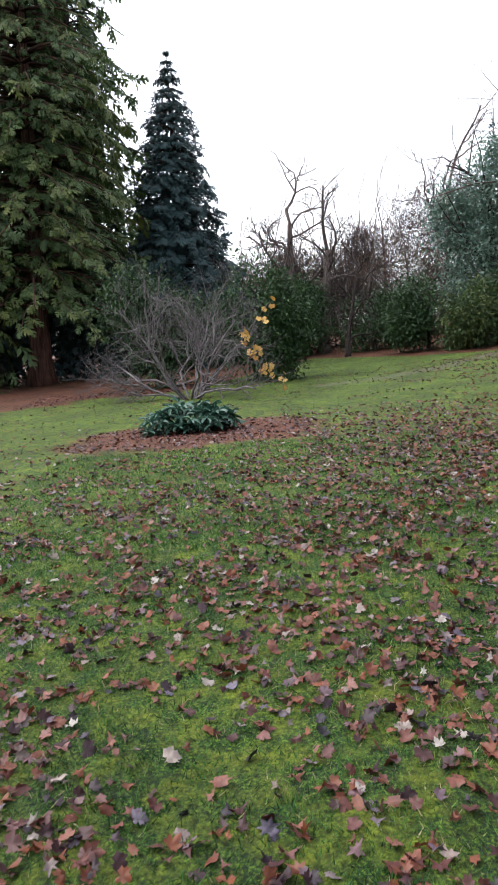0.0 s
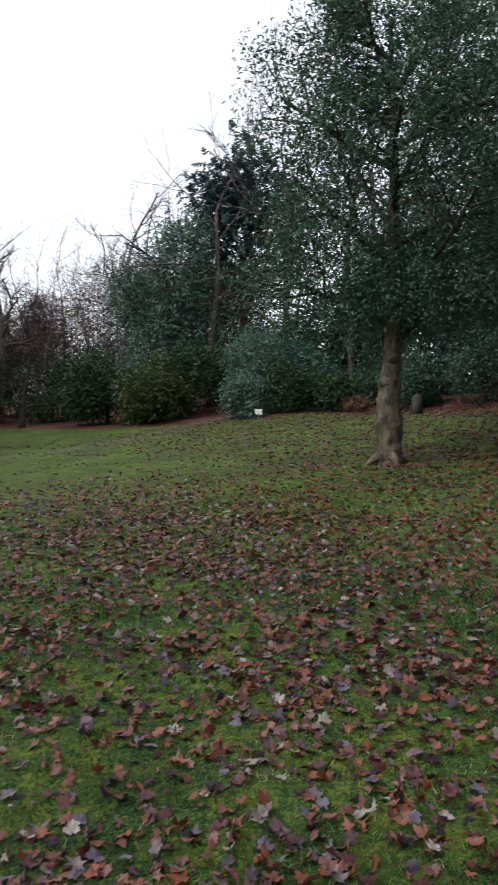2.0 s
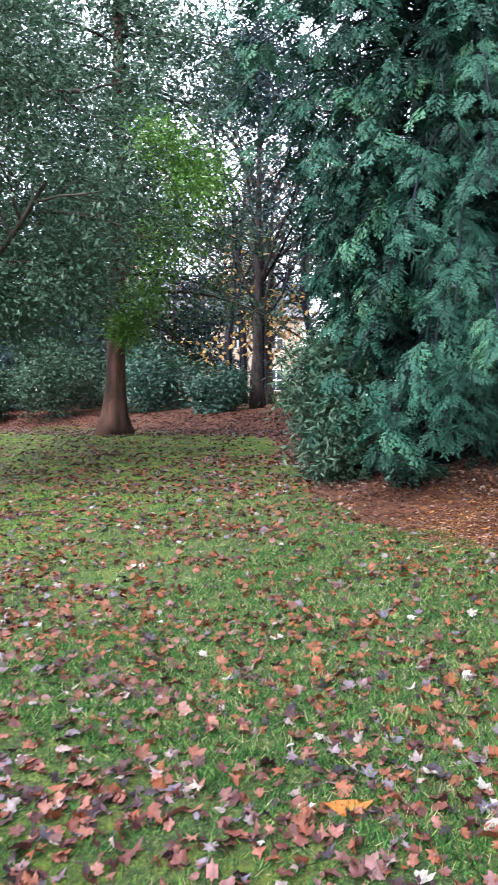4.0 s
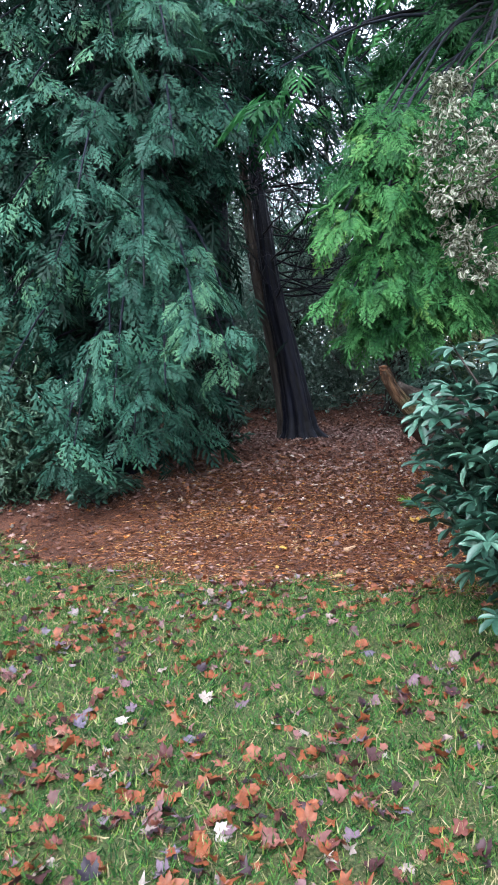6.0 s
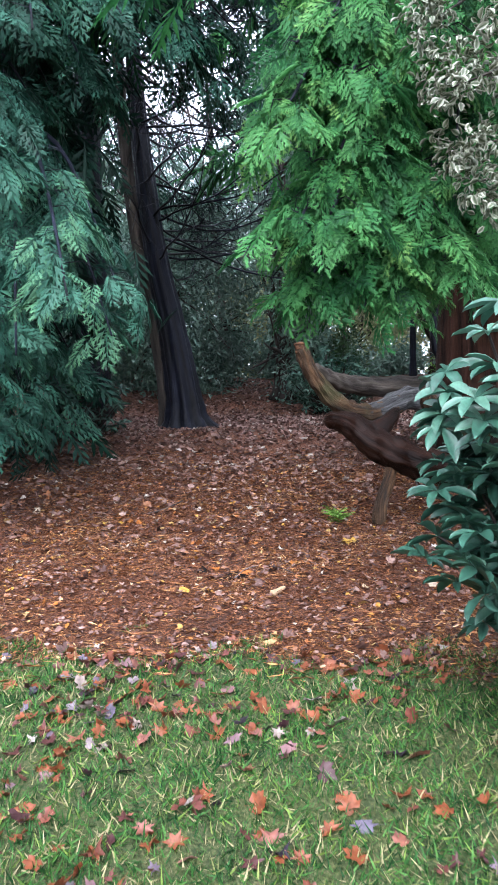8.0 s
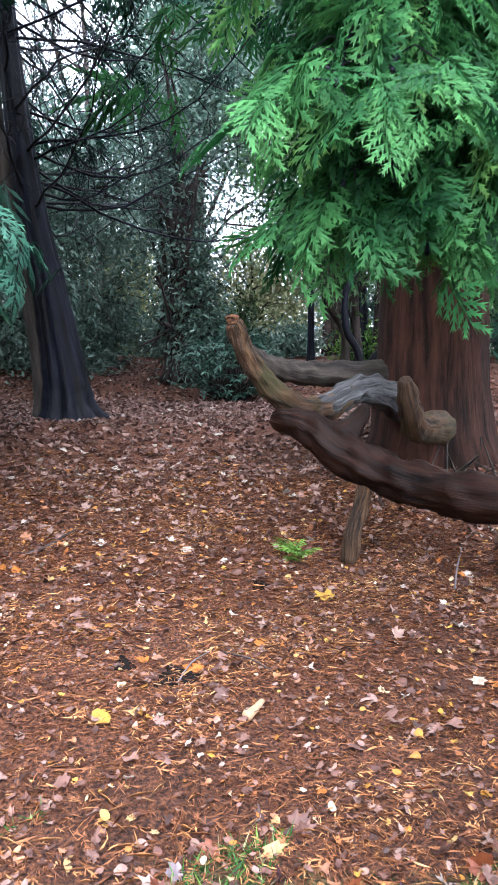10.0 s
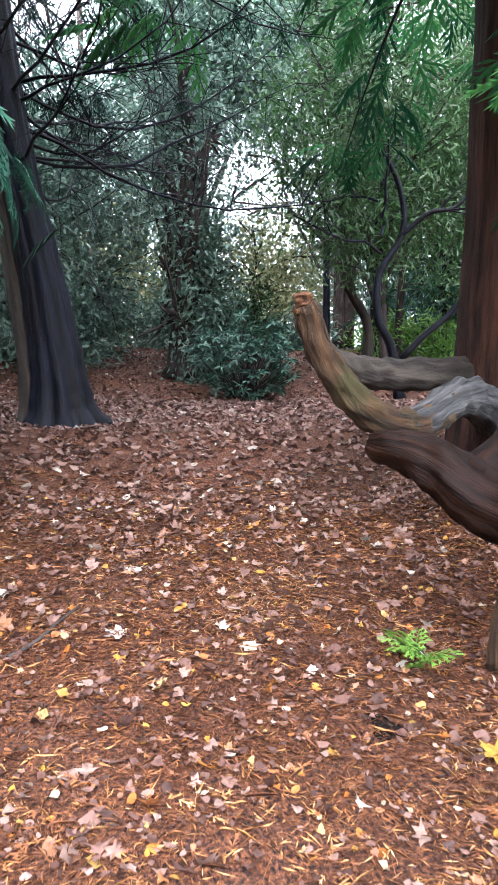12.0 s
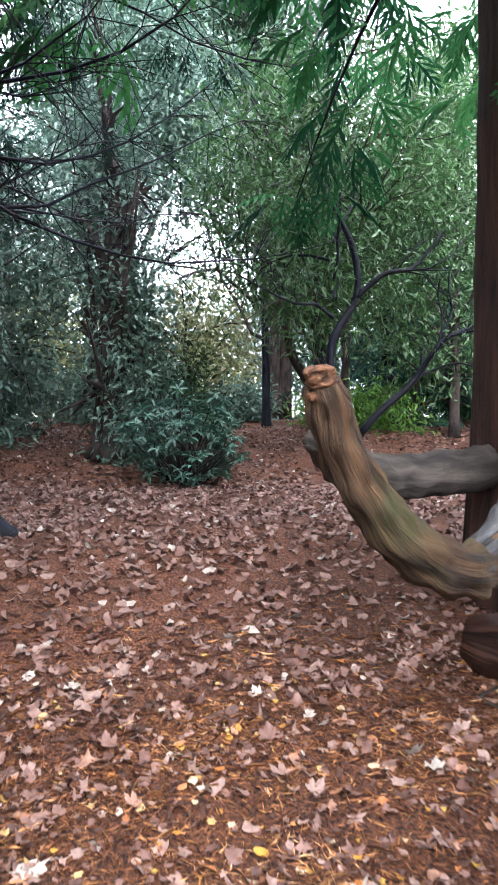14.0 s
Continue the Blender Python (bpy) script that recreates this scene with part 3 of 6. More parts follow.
# ---------------------------------------------------------------- ground
def build_ground():
    xs = np.concatenate([np.linspace(-400, -31, 8), np.arange(-30, -8, 1.0), np.arange(-8, 24, 0.2), np.arange(24, 62, 1.0), np.linspace(64, 400, 8)])
    ys = np.concatenate([np.linspace(-400, -21, 8), np.arange(-20, -4, 1.0), np.arange(-4, 20, 0.2), np.arange(20, 34, 0.4), np.arange(34, 72, 1.0), np.linspace(74, 400, 8)])
    gx, gy = np.meshgrid(xs, ys, indexing="ij")
    z = height(gx, gy) + 0.025 * wave(gx, gy, 1.3) + 0.012 * wave(gx, gy, 4.1)
    v = np.stack([gx, gy, z], -1).reshape(-1, 3)
    i, j = np.meshgrid(np.arange(len(xs) - 1), np.arange(len(ys) - 1), indexing="ij")
    a = (i * len(ys) + j).ravel()
    f = np.concatenate([np.stack([a, a + len(ys), a + len(ys) + 1], -1), np.stack([a, a + len(ys) + 1, a + 1], -1)])
    me = Soup().add(v, f).mesh("ground", GROUND, smooth=True)
    lit = me.attributes.new("litter", "FLOAT", "POINT")
    lit.data.foreach_set("value", litter_at(gx, gy).ravel().astype(np.float32))
    # the trodden path across the far lawn
    line = np.interp(gx, (1.5, 5, 7, 10, 13), (24.8, 25.6, 26.6, 29.4, 30.5))
    worn = np.clip(1.2 - np.abs(gy - line) / 0.55, 0, 0.6) * ((gx > 2.5) & (gx < 13))
    me.attributes.new("worn", "FLOAT", "POINT").data.foreach_set("value", worn.ravel().astype(np.float32))
    straw = np.clip((gx - 2.8) / 2.2, 0, 0.85) * np.clip((9.5 - gy) / 5, 0, 1)
    me.attributes.new("straw", "FLOAT", "POINT").data.foreach_set("value", straw.ravel().astype(np.float32))
    tagged(new("ground", me), "mossy green lawn running into brown leaf litter", "ground", kind="structure")


build_ground()


def real_height(x, y):
    return height(x, y) + 0.025 * wave(x, y, 1.3) + 0.012 * wave(x, y, 4.1)


# ---------------------------------------------------------------- plants: builders
def bare_tree(name, seed, at, tall, radius, label, kids=5, levels=4, fork=0.32, lean=(0, 0), spread=0.75, material=None, leaves=None, leaf_count=3, leaf_size=0.14, group="", wobble=0.22, up=0.15):
    """A leafless or thinly leaved tree: trunk, boughs and twigs."""
    rng = np.random.default_rng(seed)
    base = on_ground(*at)
    t = thing(name, base, label, "tree", group)
    s = Soup()
    top = base + np.array([lean[0], lean[1], tall * 0.62])
    pts = curve_pts([base, base + (top - base) * 0.3 + rng.normal(0, 0.1, 3), base + (top - base) * 0.65 + rng.normal(0, 0.2, 3), top], 14)
    rad = np.interp(np.linspace(0, 1, 14), (0, 0.07, 0.2, 1), (1.45, 1.05, 0.9, 0.42)) * radius
    tube(s, pts, rad, 10, 0.09)
    part("trunk", s.mesh("trunk", material or BARK_BROWN, base, True), t)
    b, tips = Soup(), []
    for k in range(kids + 2):
        i = int(13 * (fork + (1 - fork) * (k + 0.5) / (kids + 2)))
        a = k * 2.4 + rng.uniform(-0.4, 0.4)
        d = unit(np.array([math.cos(a), math.sin(a), 0.45 + 0.5 * i / 13]))
        grow(rng, b, pts[i], d, tall * rng.uniform(0.30, 0.42) * (1.15 - 0.35 * i / 13), rad[i] * 0.45, levels - 2, tips, spread, kids, up, wobble)
    grow(rng, b, pts[-1], (0, 0, 1), tall * 0.38, rad[-1] * 0.8, levels - 2, tips, spread, kids, up, wobble)
    part("twigwork", b.mesh("twigwork", material or BARK_BROWN, base, True), t, kind="stuff")
    if leaves:
        s = Soup()
        p = np.array([q for q, _ in tips])
        d = np.array([w for _, w in tips])
        leafy(rng, s, p, d, leaf_count, leaf_size * 1.6, leaf_size, ROUND_LEAF)
        part("crown", s.mesh("crown", leaves, base), t, kind="stuff")
    return t


def evergreen(name, seed, at, centre, radii, label, material, trunk=0.2, clumps=500, per=12, size=0.16, shape=LEAF, spread=0.3, bark=None, category="tree", lobes=5, shell=0.45, hang=0.3, group="", limbs=10, tone=(0.0, 1.0)):
    """A leafy tree or shrub: stem, limbs that reach into the crown, crown of many leaves in lumps."""
    rng = np.random.default_rng(seed)
    base = on_ground(*at)
    centre, radii = np.array(centre, float), np.array(radii, float)
    t = thing(name, base, label, category, group)
    s = Soup()
    pts = curve_pts([base, base * 0.55 + centre * 0.45 + rng.normal(0, 0.04 * radii[0], 3), centre + np.array([0, 0, radii[2] * 0.5])], 12)
    tube(s, pts, np.interp(np.linspace(0, 1, 12), (0, 0.1, 1), (1.4, 1, 0.3)) * trunk, 8, 0.08)
    part("trunk" if category == "tree" else "stem", s.mesh("trunk", bark or BARK_BROWN, base, True), t)
    b, tips = Soup(), []
    for k in range(limbs):
        a, u = k * 2.4, (k + 0.5) / limbs
        p = pts[int(3 + 8 * u)]
        q = centre + radii * np.array([math.cos(a) * 0.75, math.sin(a) * 0.75, -0.7 + 1.4 * u])
        mid = (p + q) / 2 + np.array([0, 0, 0.12 * np.linalg.norm(q - p)])
        tube(b, curve_pts([p, mid, q], 6), np.linspace(trunk * 0.42, trunk * 0.1, 6), 5)
        for _ in range(4):
            e = q + rng.normal(0, 0.28, 3) * radii
            tube(b, [mid, (mid + e) / 2 + rng.normal(0, 0.05, 3) * radii, e], [trunk * 0.2, trunk * 0.12, trunk * 0.04], 3, caps=False)
    part("twigwork", b.mesh("twigwork", bark or BARK_BROWN, base, True), t, kind="stuff")
    s = Soup()
    n = clumps // (lobes + 1)
    p, d = cloud_pts(rng, n, centre, radii * 0.85, shell)
    leafy(rng, s, p, d, per, spread, size, shape, hang, tone)
    for k in range(lobes):
        o = unit(rng.normal(0, 1, 3) + np.array([0, 0, 0.1])) * radii * 0.62
        p, d = cloud_pts(rng, n, centre + o, radii * rng.uniform(0.4, 0.58), shell)
        leafy(rng, s, p, d, per, spread, size, shape, hang, tone)
    v = np.concatenate(s.v)
    low = v[:, 2] < real_height(v[:, 0], v[:, 1]) + 0.02
    v[low, 2] = real_height(v[low, 0], v[low, 1]) + 0.02 + 0.05 * rng.random(low.sum())
    s.v = [v]
    s.f, s.t = [np.concatenate([f for f in s.f])], [np.concatenate(s.t)]
    part("crown" if category == "tree" else "foliage", s.mesh("crown", material, base), t, kind="stuff")
    return t


def conifer(name, seed, at, tall, reach, skirt, label, material, bark, trunk=0.4, tiers=30, arms=7, per=14, frond=0.8, shape=FAR_FROND, droop=0.35, power=0.8, tone=(0, 1), gap=0.0, lift=0.1):
    """A conifer: straight trunk, tiers of arching boughs hung with sprays."""
    rng = np.random.default_rng(seed)
    base = on_ground(*at)
    t = thing(name, base, label, "tree")
    s = Soup()
    pts = np.array([base + np.array([0.12 * math.sin(3 * u), 0.1 * math.sin(2 * u), tall * u]) for u in np.linspace(0, 1, 20)])
    tube(s, pts, np.interp(np.linspace(0, 1, 20), (0, 0.03, 0.1, 1), (1.6, 1.1, 0.95, 0.05)) * trunk, 14, 0.05, ribs=9, rib=0.07)
    part("trunk", s.mesh("trunk", bark, base, True), t)
    b, s = Soup(), Soup()
    P, A, N, T, Z = [], [], [], [], []
    for k in range(tiers):
        u = (k + rng.random()) / tiers
        z = skirt + (tall - skirt) * u
        ln = reach * max(0.0, 1 - u) ** power * rng.uniform(0.75, 1.15) + 0.1
        for j in range(arms):
            if rng.random() < gap:
                continue
            a = j * 2 * math.pi / arms + k * 1.9 + rng.uniform(-0.3, 0.3)
            h = np.array([math.cos(a), math.sin(a), 0])
            L = ln * rng.uniform(0.8, 1.15)
            p0 = base + np.array([0, 0, z])
            v = np.linspace(0, 1, 7)[:, None]
            arm = p0 + h * L * v + np.array([0, 0, 1.0]) * L * (lift * 2.2 * v - droop * 1.6 * v * v)
            tube(b, arm, np.linspace(0.05 + trunk * 0.09, 0.012, 7), 4, caps=False)
            m = max(4, int(per * (0.35 + 0.65 * L / reach)))
            w = 0.25 + 0.75 * rng.random(m) ** 0.7
            q = np.stack([np.interp(w, v[:, 0], arm[:, c]) for c in range(3)], -1)
            sd = np.array([-h[1], h[0], 0])
            lat = rng.uniform(-1, 1, m)[:, None]
            q = q + sd * lat * 0.22 * L * (1.15 - w[:, None]) + rng.normal(0, 0.05, (m, 3))
            P.append(q)
            A.append(h * 0.7 + sd * lat * 0.8 + np.array([0, 0, -0.25 - droop]) + rng.normal(0, 0.4, (m, 3)))
            N.append(h * 0.4 + np.array([0, 0, 0.8]) + rng.normal(0, 0.4, (m, 3)))
            Z.append(np.full(m, 0.22 + 0.78 * min(1.0, 1.8 * (1 - u))))
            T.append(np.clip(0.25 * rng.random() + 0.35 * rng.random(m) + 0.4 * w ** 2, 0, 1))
    P, A, N, T, Z = (np.concatenate(q) for q in (P, A, N, T, Z))
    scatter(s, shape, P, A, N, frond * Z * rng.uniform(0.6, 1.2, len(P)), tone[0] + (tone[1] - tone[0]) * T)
    part("branchwork", b.mesh("branchwork", bark, base, True), t, kind="stuff")
    part("crown", s.mesh("crown", material, base), t, kind="stuff")
    return t


def whorls(rng, soup, tips, leaves, size, hang, tone=(0, 1)):
    """Rosettes of long leaves round the shoot tips."""
    n, slim = len(tips), oval_shape(0.32, 0.14, 0.08)
    a = np.tile(np.arange(leaves) * 2 * math.pi / leaves, n) + np.repeat(rng.random(n) * 6, leaves)
    up = unit(np.repeat(rng.normal(0, 0.35, (n, 3)) + np.array([0, 0, 1.0]), leaves, 0))
    x = unit(np.cross(up, np.array([0.3, 1, 0.1])))
    y = np.cross(up, x)
    along = x * np.cos(a)[:, None] + y * np.sin(a)[:, None] + up * (0.35 - hang * rng.random(n * leaves))[:, None]
    t = tone[0] + (tone[1] - tone[0]) * (0.5 * np.repeat(rng.random(n), leaves) + 0.5 * rng.random(n * leaves))
    scatter(soup, slim, np.repeat(tips, leaves, 0), along, up + 0.2 * rng.normal(0, 1, up.shape), size * rng.uniform(0.75, 1.2, n * leaves), t)


def rhododendron(name, seed, at, radii, tall, count, label, size=0.15, leaves=8, group="", hang=0.7):
    """A rhododendron: crooked stems that end in rosettes of long glossy leaves."""
    rng = np.random.default_rng(seed)
    base = on_ground(*at)
    t = thing(name, base, label, "shrub", group)
    d = unit(rng.normal(0, 1, (count, 3)) * np.array([1, 1, 0.9]) + np.array([0, 0, 0.15]))
    r = (0.5 + 0.5 * rng.random(count)) ** 0.6 * (1 + 0.18 * np.sin(5 * d[:, 0] + 3 * d[:, 2]) + 0.12 * np.sin(9 * d[:, 1]))
    tips = base + np.array([0, 0, tall * 0.45]) + d * r[:, None] * np.array([radii[0], radii[1], tall * 0.52])
    tips[:, 2] = np.maximum(tips[:, 2], real_height(tips[:, 0], tips[:, 1]) + 0.10)
    s = Soup()
    for p in tips[:: max(1, count // 120)]:
        foot = base + rng.normal(0, 0.08, 3) * np.array([1, 1, 0])
        tube(s, curve_pts([foot, foot * 0.5 + p * 0.5 + rng.normal(0, 0.06, 3) - np.array([0, 0, 0.05]), p], 6), np.linspace(0.018, 0.005, 6), 4, caps=False)
    part("stem", s.mesh("stem", BARK_BROWN, base, True), t)
    s = Soup()
    whorls(rng, s, tips, leaves, size, hang)
    part("foliage", s.mesh("foliage", RHODO, base), t, kind="stuff")
    return t


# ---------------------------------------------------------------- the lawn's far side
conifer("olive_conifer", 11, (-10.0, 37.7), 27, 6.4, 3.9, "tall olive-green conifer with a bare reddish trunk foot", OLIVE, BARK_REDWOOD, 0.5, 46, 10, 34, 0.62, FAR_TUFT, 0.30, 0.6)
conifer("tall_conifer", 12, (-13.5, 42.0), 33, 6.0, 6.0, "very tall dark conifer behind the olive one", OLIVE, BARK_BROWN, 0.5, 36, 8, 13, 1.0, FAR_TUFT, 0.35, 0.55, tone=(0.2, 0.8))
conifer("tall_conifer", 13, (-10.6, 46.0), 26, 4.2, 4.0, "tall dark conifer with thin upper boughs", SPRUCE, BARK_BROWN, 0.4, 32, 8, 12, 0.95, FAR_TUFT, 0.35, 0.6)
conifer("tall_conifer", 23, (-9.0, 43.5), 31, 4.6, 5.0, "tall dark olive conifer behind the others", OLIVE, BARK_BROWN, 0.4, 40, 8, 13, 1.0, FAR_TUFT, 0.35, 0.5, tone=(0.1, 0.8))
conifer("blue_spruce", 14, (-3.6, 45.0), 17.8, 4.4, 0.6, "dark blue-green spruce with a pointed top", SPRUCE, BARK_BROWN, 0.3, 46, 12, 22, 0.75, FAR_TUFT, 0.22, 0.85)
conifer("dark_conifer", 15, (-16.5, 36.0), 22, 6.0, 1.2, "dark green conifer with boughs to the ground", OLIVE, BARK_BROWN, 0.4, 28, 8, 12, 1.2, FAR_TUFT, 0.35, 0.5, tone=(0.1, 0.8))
evergreen("dark_yew", 16, (-7.5, 43.0), (-7.5, 43.0, 3.6), (4.2, 2.5, 3.6), "dense dark yew bush under the conifers", SPRUCE, 0.25, 400, 4, 0.6, FAR_TUFT, 0.4, category="shrub")
evergreen("dark_yew", 17, (-1.5, 41.0), (-1.5, 41.0, 2.6), (3.0, 2.2, 2.9), "dense dark yew bush beside the spruce", SPRUCE, 0.25, 400, 4, 0.55, FAR_TUFT, 0.35, category="shrub")
evergreen("dark_yew", 18, (-13.5, 45.0), (-13.5, 45.0, 4.0), (4.0, 2.5, 4.2), "dark evergreen thicket behind the conifer trunk", SPRUCE, 0.25, 350, 4, 0.6, FAR_TUFT, 0.4, category="shrub")
evergreen("laurel_bush", 19, (-3.3, 29.5), (-3.3, 29.5, 2.2), (2.2, 1.6, 2.4), "green laurel bush behind the bare magnolia", LAUREL, 0.1, 500, 12, 0.2, LEAF, 0.25, category="shrub")
for k, (x, y) in enumerate(((-12.4, 40.2), (-8.4, 40.6), (-5.6, 38.8))):
    evergreen("dark_yew", 24 + k, (x, y), (x, y, 2.6), (2.6, 1.8, 2.9), "dark yew filling the gap between the conifer trunks", SPRUCE, 0.15, 300, 6, 0.5, FAR_TUFT, 0.4, category="shrub")
evergreen("laurel_bush", 20, (0.6, 29.0), (0.6, 29.0, 2.3), (2.0, 1.7, 2.5), "large rounded dark green laurel bush on the lawn's edge", LAUREL, 0.1, 800, 13, 0.2, LEAF, 0.22, category="shrub")


def magnolia():
    """The leafless shrub with many grey stems, and a few yellow leaves on one side."""
    rng = np.random.default_rng(21)
    base = on_ground(-1.6, 23.6)
    t = thing("bare_magnolia", base, "leafless grey many-stemmed magnolia with a few yellow leaves", "shrub")
    s, tips = Soup(), []
    for k in range(15):
        a = k * 2.4
        out = rng.uniform(0.3, 1.5)
        d = unit(np.array([math.cos(a) * out * 1.2 - 0.15, math.sin(a) * out * 0.8, 0.8]))
        grow(rng, s, base + np.array([math.cos(a) * 0.25, math.sin(a) * 0.2, 0]), d, rng.uniform(2.6, 3.8), 0.045, 3, tips, 0.65, 6, 0.10, 0.24, 0.55)
    part("branchwork", s.mesh("branchwork", BARK_TWIG, base, True), t, kind="stuff")
    for cx, cz, n in ((2.55, 3.0, 3), (2.3, 2.5, 3), (1.85, 1.95, 9), (2.05, 1.4, 11), (2.4, 0.92, 10), (3.0, 0.62, 5)):
        s = Soup()
        c = base + np.array([cx, -0.7, cz])
        p = c + rng.normal(0, 0.11, (n, 3))
        scatter(s, lobed_shape(5, 0.4), p, rng.normal(0, 1, (n, 3)) + np.array([0, 0, -1.0]), rng.normal(0, 0.7, (n, 3)) + np.array([0, -1.5, 0.3]), 0.25, rng.random(n) * 0.8)
        part("leaf_cluster", s.mesh("leaf_cluster", YELLOW_LEAF, base), t, "large yellow autumn leaves", "stuff")
        w = Soup()
        tube(w, curve_pts([base + (0.2, 0, 0.3), base + (cx * 0.5, -0.3, cz * 0.45), c], 7), np.linspace(0.03, 0.008, 7), 4)
        part("branch", w.mesh("branch", BARK_TWIG, base, True), t)


magnolia()
rhododendron("low_rhododendron", 22, (-1.0, 14.6), (1.0, 0.7), 0.62, 130, "low spreading rhododendron in a leaf-strewn bed", 0.2, 8)

bare_tree("pollarded_oak", 31, (3.9, 46.0), 12.6, 0.34, "gnarled leafless oak with crooked boughs against the sky", 5, 5, 0.45, (-0.6, 0), 0.95, BARK_FAR, wobble=0.42)
bare_tree("bare_oak", 32, (12.2, 45.5), 13.6, 0.28, "leafless oak with a wide crown of twigs", 5, 5, 0.42, (0.5, 0), 0.75, BARK_FAR)
bare_tree("cut_oak", 33, (5.0, 44.0), 9.5, 0.36, "stout cut-back grey oak trunk with thin shoots", 4, 4, 0.7, (0.3, 0), 0.5, BARK_FAR)
for k, (x, y, h) in enumerate(((0.5, 50, 9), (2.6, 52, 10.5), (6.5, 47, 10), (8.2, 50, 11.5), (10, 52, 12.5), (14.5, 50, 13), (16.5, 47, 14), (7.6, 42, 8), (9.6, 44, 8.5), (20, 48, 14), (23, 44, 15))):
    bare_tree("birch" if k % 3 else "rowan", 40 + k, (x, y), h, 0.055 + 0.005 * h, "thin tree with a few last brown leaves on bare twigs", 4, 4, 0.25, (0.2 * (k % 3 - 1), 0), 0.6, BARK_FAR, leaves=BROWN_LEAF, leaf_count=1 if k not in (4, 5) else 4, leaf_size=0.09, group="thin autumn trees behind the shrubs")
TWIG_HAZE = leaf_mat("purple_brown_twig", [(0.0, (0.06, 0.045, 0.046)), (0.6, (0.14, 0.10, 0.095)), (1.0, (0.26, 0.17, 0.12))], 0.8, 0.1)
for k, (x, y, rx, h) in enumerate(((-0.5, 49, 2.4, 7.0), (2.2, 48, 2.4, 7.5), (6.4, 49, 2.6, 9.0), (9.4, 48.5, 2.8, 10.0), (14.0, 47.5, 2.8, 11.0), (18.5, 46, 3.0, 11.5), (11.4, 50, 2.8, 11.5), (4.5, 51, 2.6, 8.5))):
    evergreen("twiggy_thicket", 150 + k, (x, y), (x, y, h * 0.5), (rx, 1.8, h * 0.52), "leafless purple-brown thicket of fine twigs", TWIG_HAZE, 0.04, 700, 18, 0.40, leaf_shape(0.07, 0.03), 0.4, category="thicket", shell=0.15, hang=-0.5, group="leafless thickets behind the shrubs")
for k, (x, y, z, r) in enumerate(((20.5, 34.5, 4.6, 3.2), (24.5, 36.5, 5.0, 3.6), (28.5, 31.5, 5.0, 3.2), (31, 26, 5.0, 3.0), (24.0, 28.5, 4.2, 2.4))):
    evergreen("woodland_yew", 160 + k, (x, y), (x, y, z), (r, r, z * 0.85), "dark yew closing the wood behind the lawn", SPRUCE, 0.2, 420, 12, 0.34, LEAF, 0.35, group="yews behind the lawn")
for k, (x, y, h) in enumerate(((17.4, 34.2, 18), (20.4, 32.6, 17), (14.6, 36.5, 16), (22.8, 34.8, 19))):
    bare_tree("tall_ash", 180 + k, (x, y), h, 0.2, "tall leafless ash with fine purple-grey twigs", 5, 4, 0.3, (0.3, 0.2), 0.6, BARK_FAR, group="tall leafless trees behind the holly")
bare_tree("dark_thorn", 52, (5.6, 38.5), 6.5, 0.13, "small leafless dark tree with crooked stems", 5, 4, 0.2, (0.5, 0), 0.8, wobble=0.3)

for k, (x, y, rx, h, mat) in enumerate(((4.2, 43.5, 2.6, 4.2, LAUREL), (7.4, 40.5, 2.4, 3.8, LAUREL), (9.2, 36.0, 2.0, 3.4, LAUREL), (10.6, 33.2, 1.7, 2.9, OLIVE), (12.6, 34.2, 2.2, 3.7, LAUREL), (15.3, 32.2, 2.0, 3.3, GREY_GREEN), (13.2, 37.5, 2.8, 5.4, GREY_GREEN), (17.8, 34.5, 2.6, 4.6, HOLLY))):
    evergreen("hedge_shrub", 60 + k, (x, y), (x, y, float(height(x, y)) + h * 0.46), (rx, rx * 0.8, h * 0.56), "rounded dark evergreen shrub on the lawn's far edge", mat, 0.1, 620, 13, 0.2, LEAF, 0.24, category="shrub", group="shrubs along the lawn's far edge")
evergreen("grey_holm_oak", 70, (13.0, 38.8), (12.9, 38.6, 7.2), (2.9, 2.6, 4.6), "grey-green evergreen oak rising over the shrubs", GREY_GREEN, 0.28, 1100, 14, 0.24, LEAF, 0.35)
evergreen("grey_holm_oak", 71, (17.2, 42.0), (17.2, 42.0, 7.0), (3.2, 3.0, 4.6), "dark evergreen oak behind the shrubs", HOLLY, 0.28, 900, 13, 0.26, LEAF, 0.35)
evergreen("pine", 72, (17.3, 38.5), (17.6, 38.7, 11.5), (3.4, 3.2, 4.2), "pine with a bare straight trunk", SPRUCE, 0.22, 600, 4, 0.6, FAR_TUFT, 0.5, BARK_REDWOOD)

for k, (x, y, rx, h, mat) in enumerate(((13.4, 29.3, 0.9, 1.7, GREY_GREEN), (15.0, 28.8, 1.1, 1.9, LAUREL), (16.6, 27.8, 0.9, 1.5, LAUREL), (17.2, 31.0, 2.0, 3.4, RHODO), (20.5, 29.5, 2.2, 3.4, HOLLY), (20.8, 23.6, 1.7, 3.0, HOLLY), (23.0, 20.4, 1.6, 2.6, RHODO), (19.8, 26.6, 1.2, 2.2, HOLLY), (24.5, 23.5, 2.2, 3.6, HOLLY), (22.6, 17.2, 1.0, 1.7, RHODO))):
    evergreen("woodland_shrub", 80 + k, (x, y), (x, y, float(height(x, y)) + h * 0.45), (rx, rx * 0.85, h * 0.55), "dark evergreen shrub at the wood's edge", mat, 0.07, 480, 12, 0.17, LEAF, 0.2, category="shrub", group="shrubs at the wood's edge")
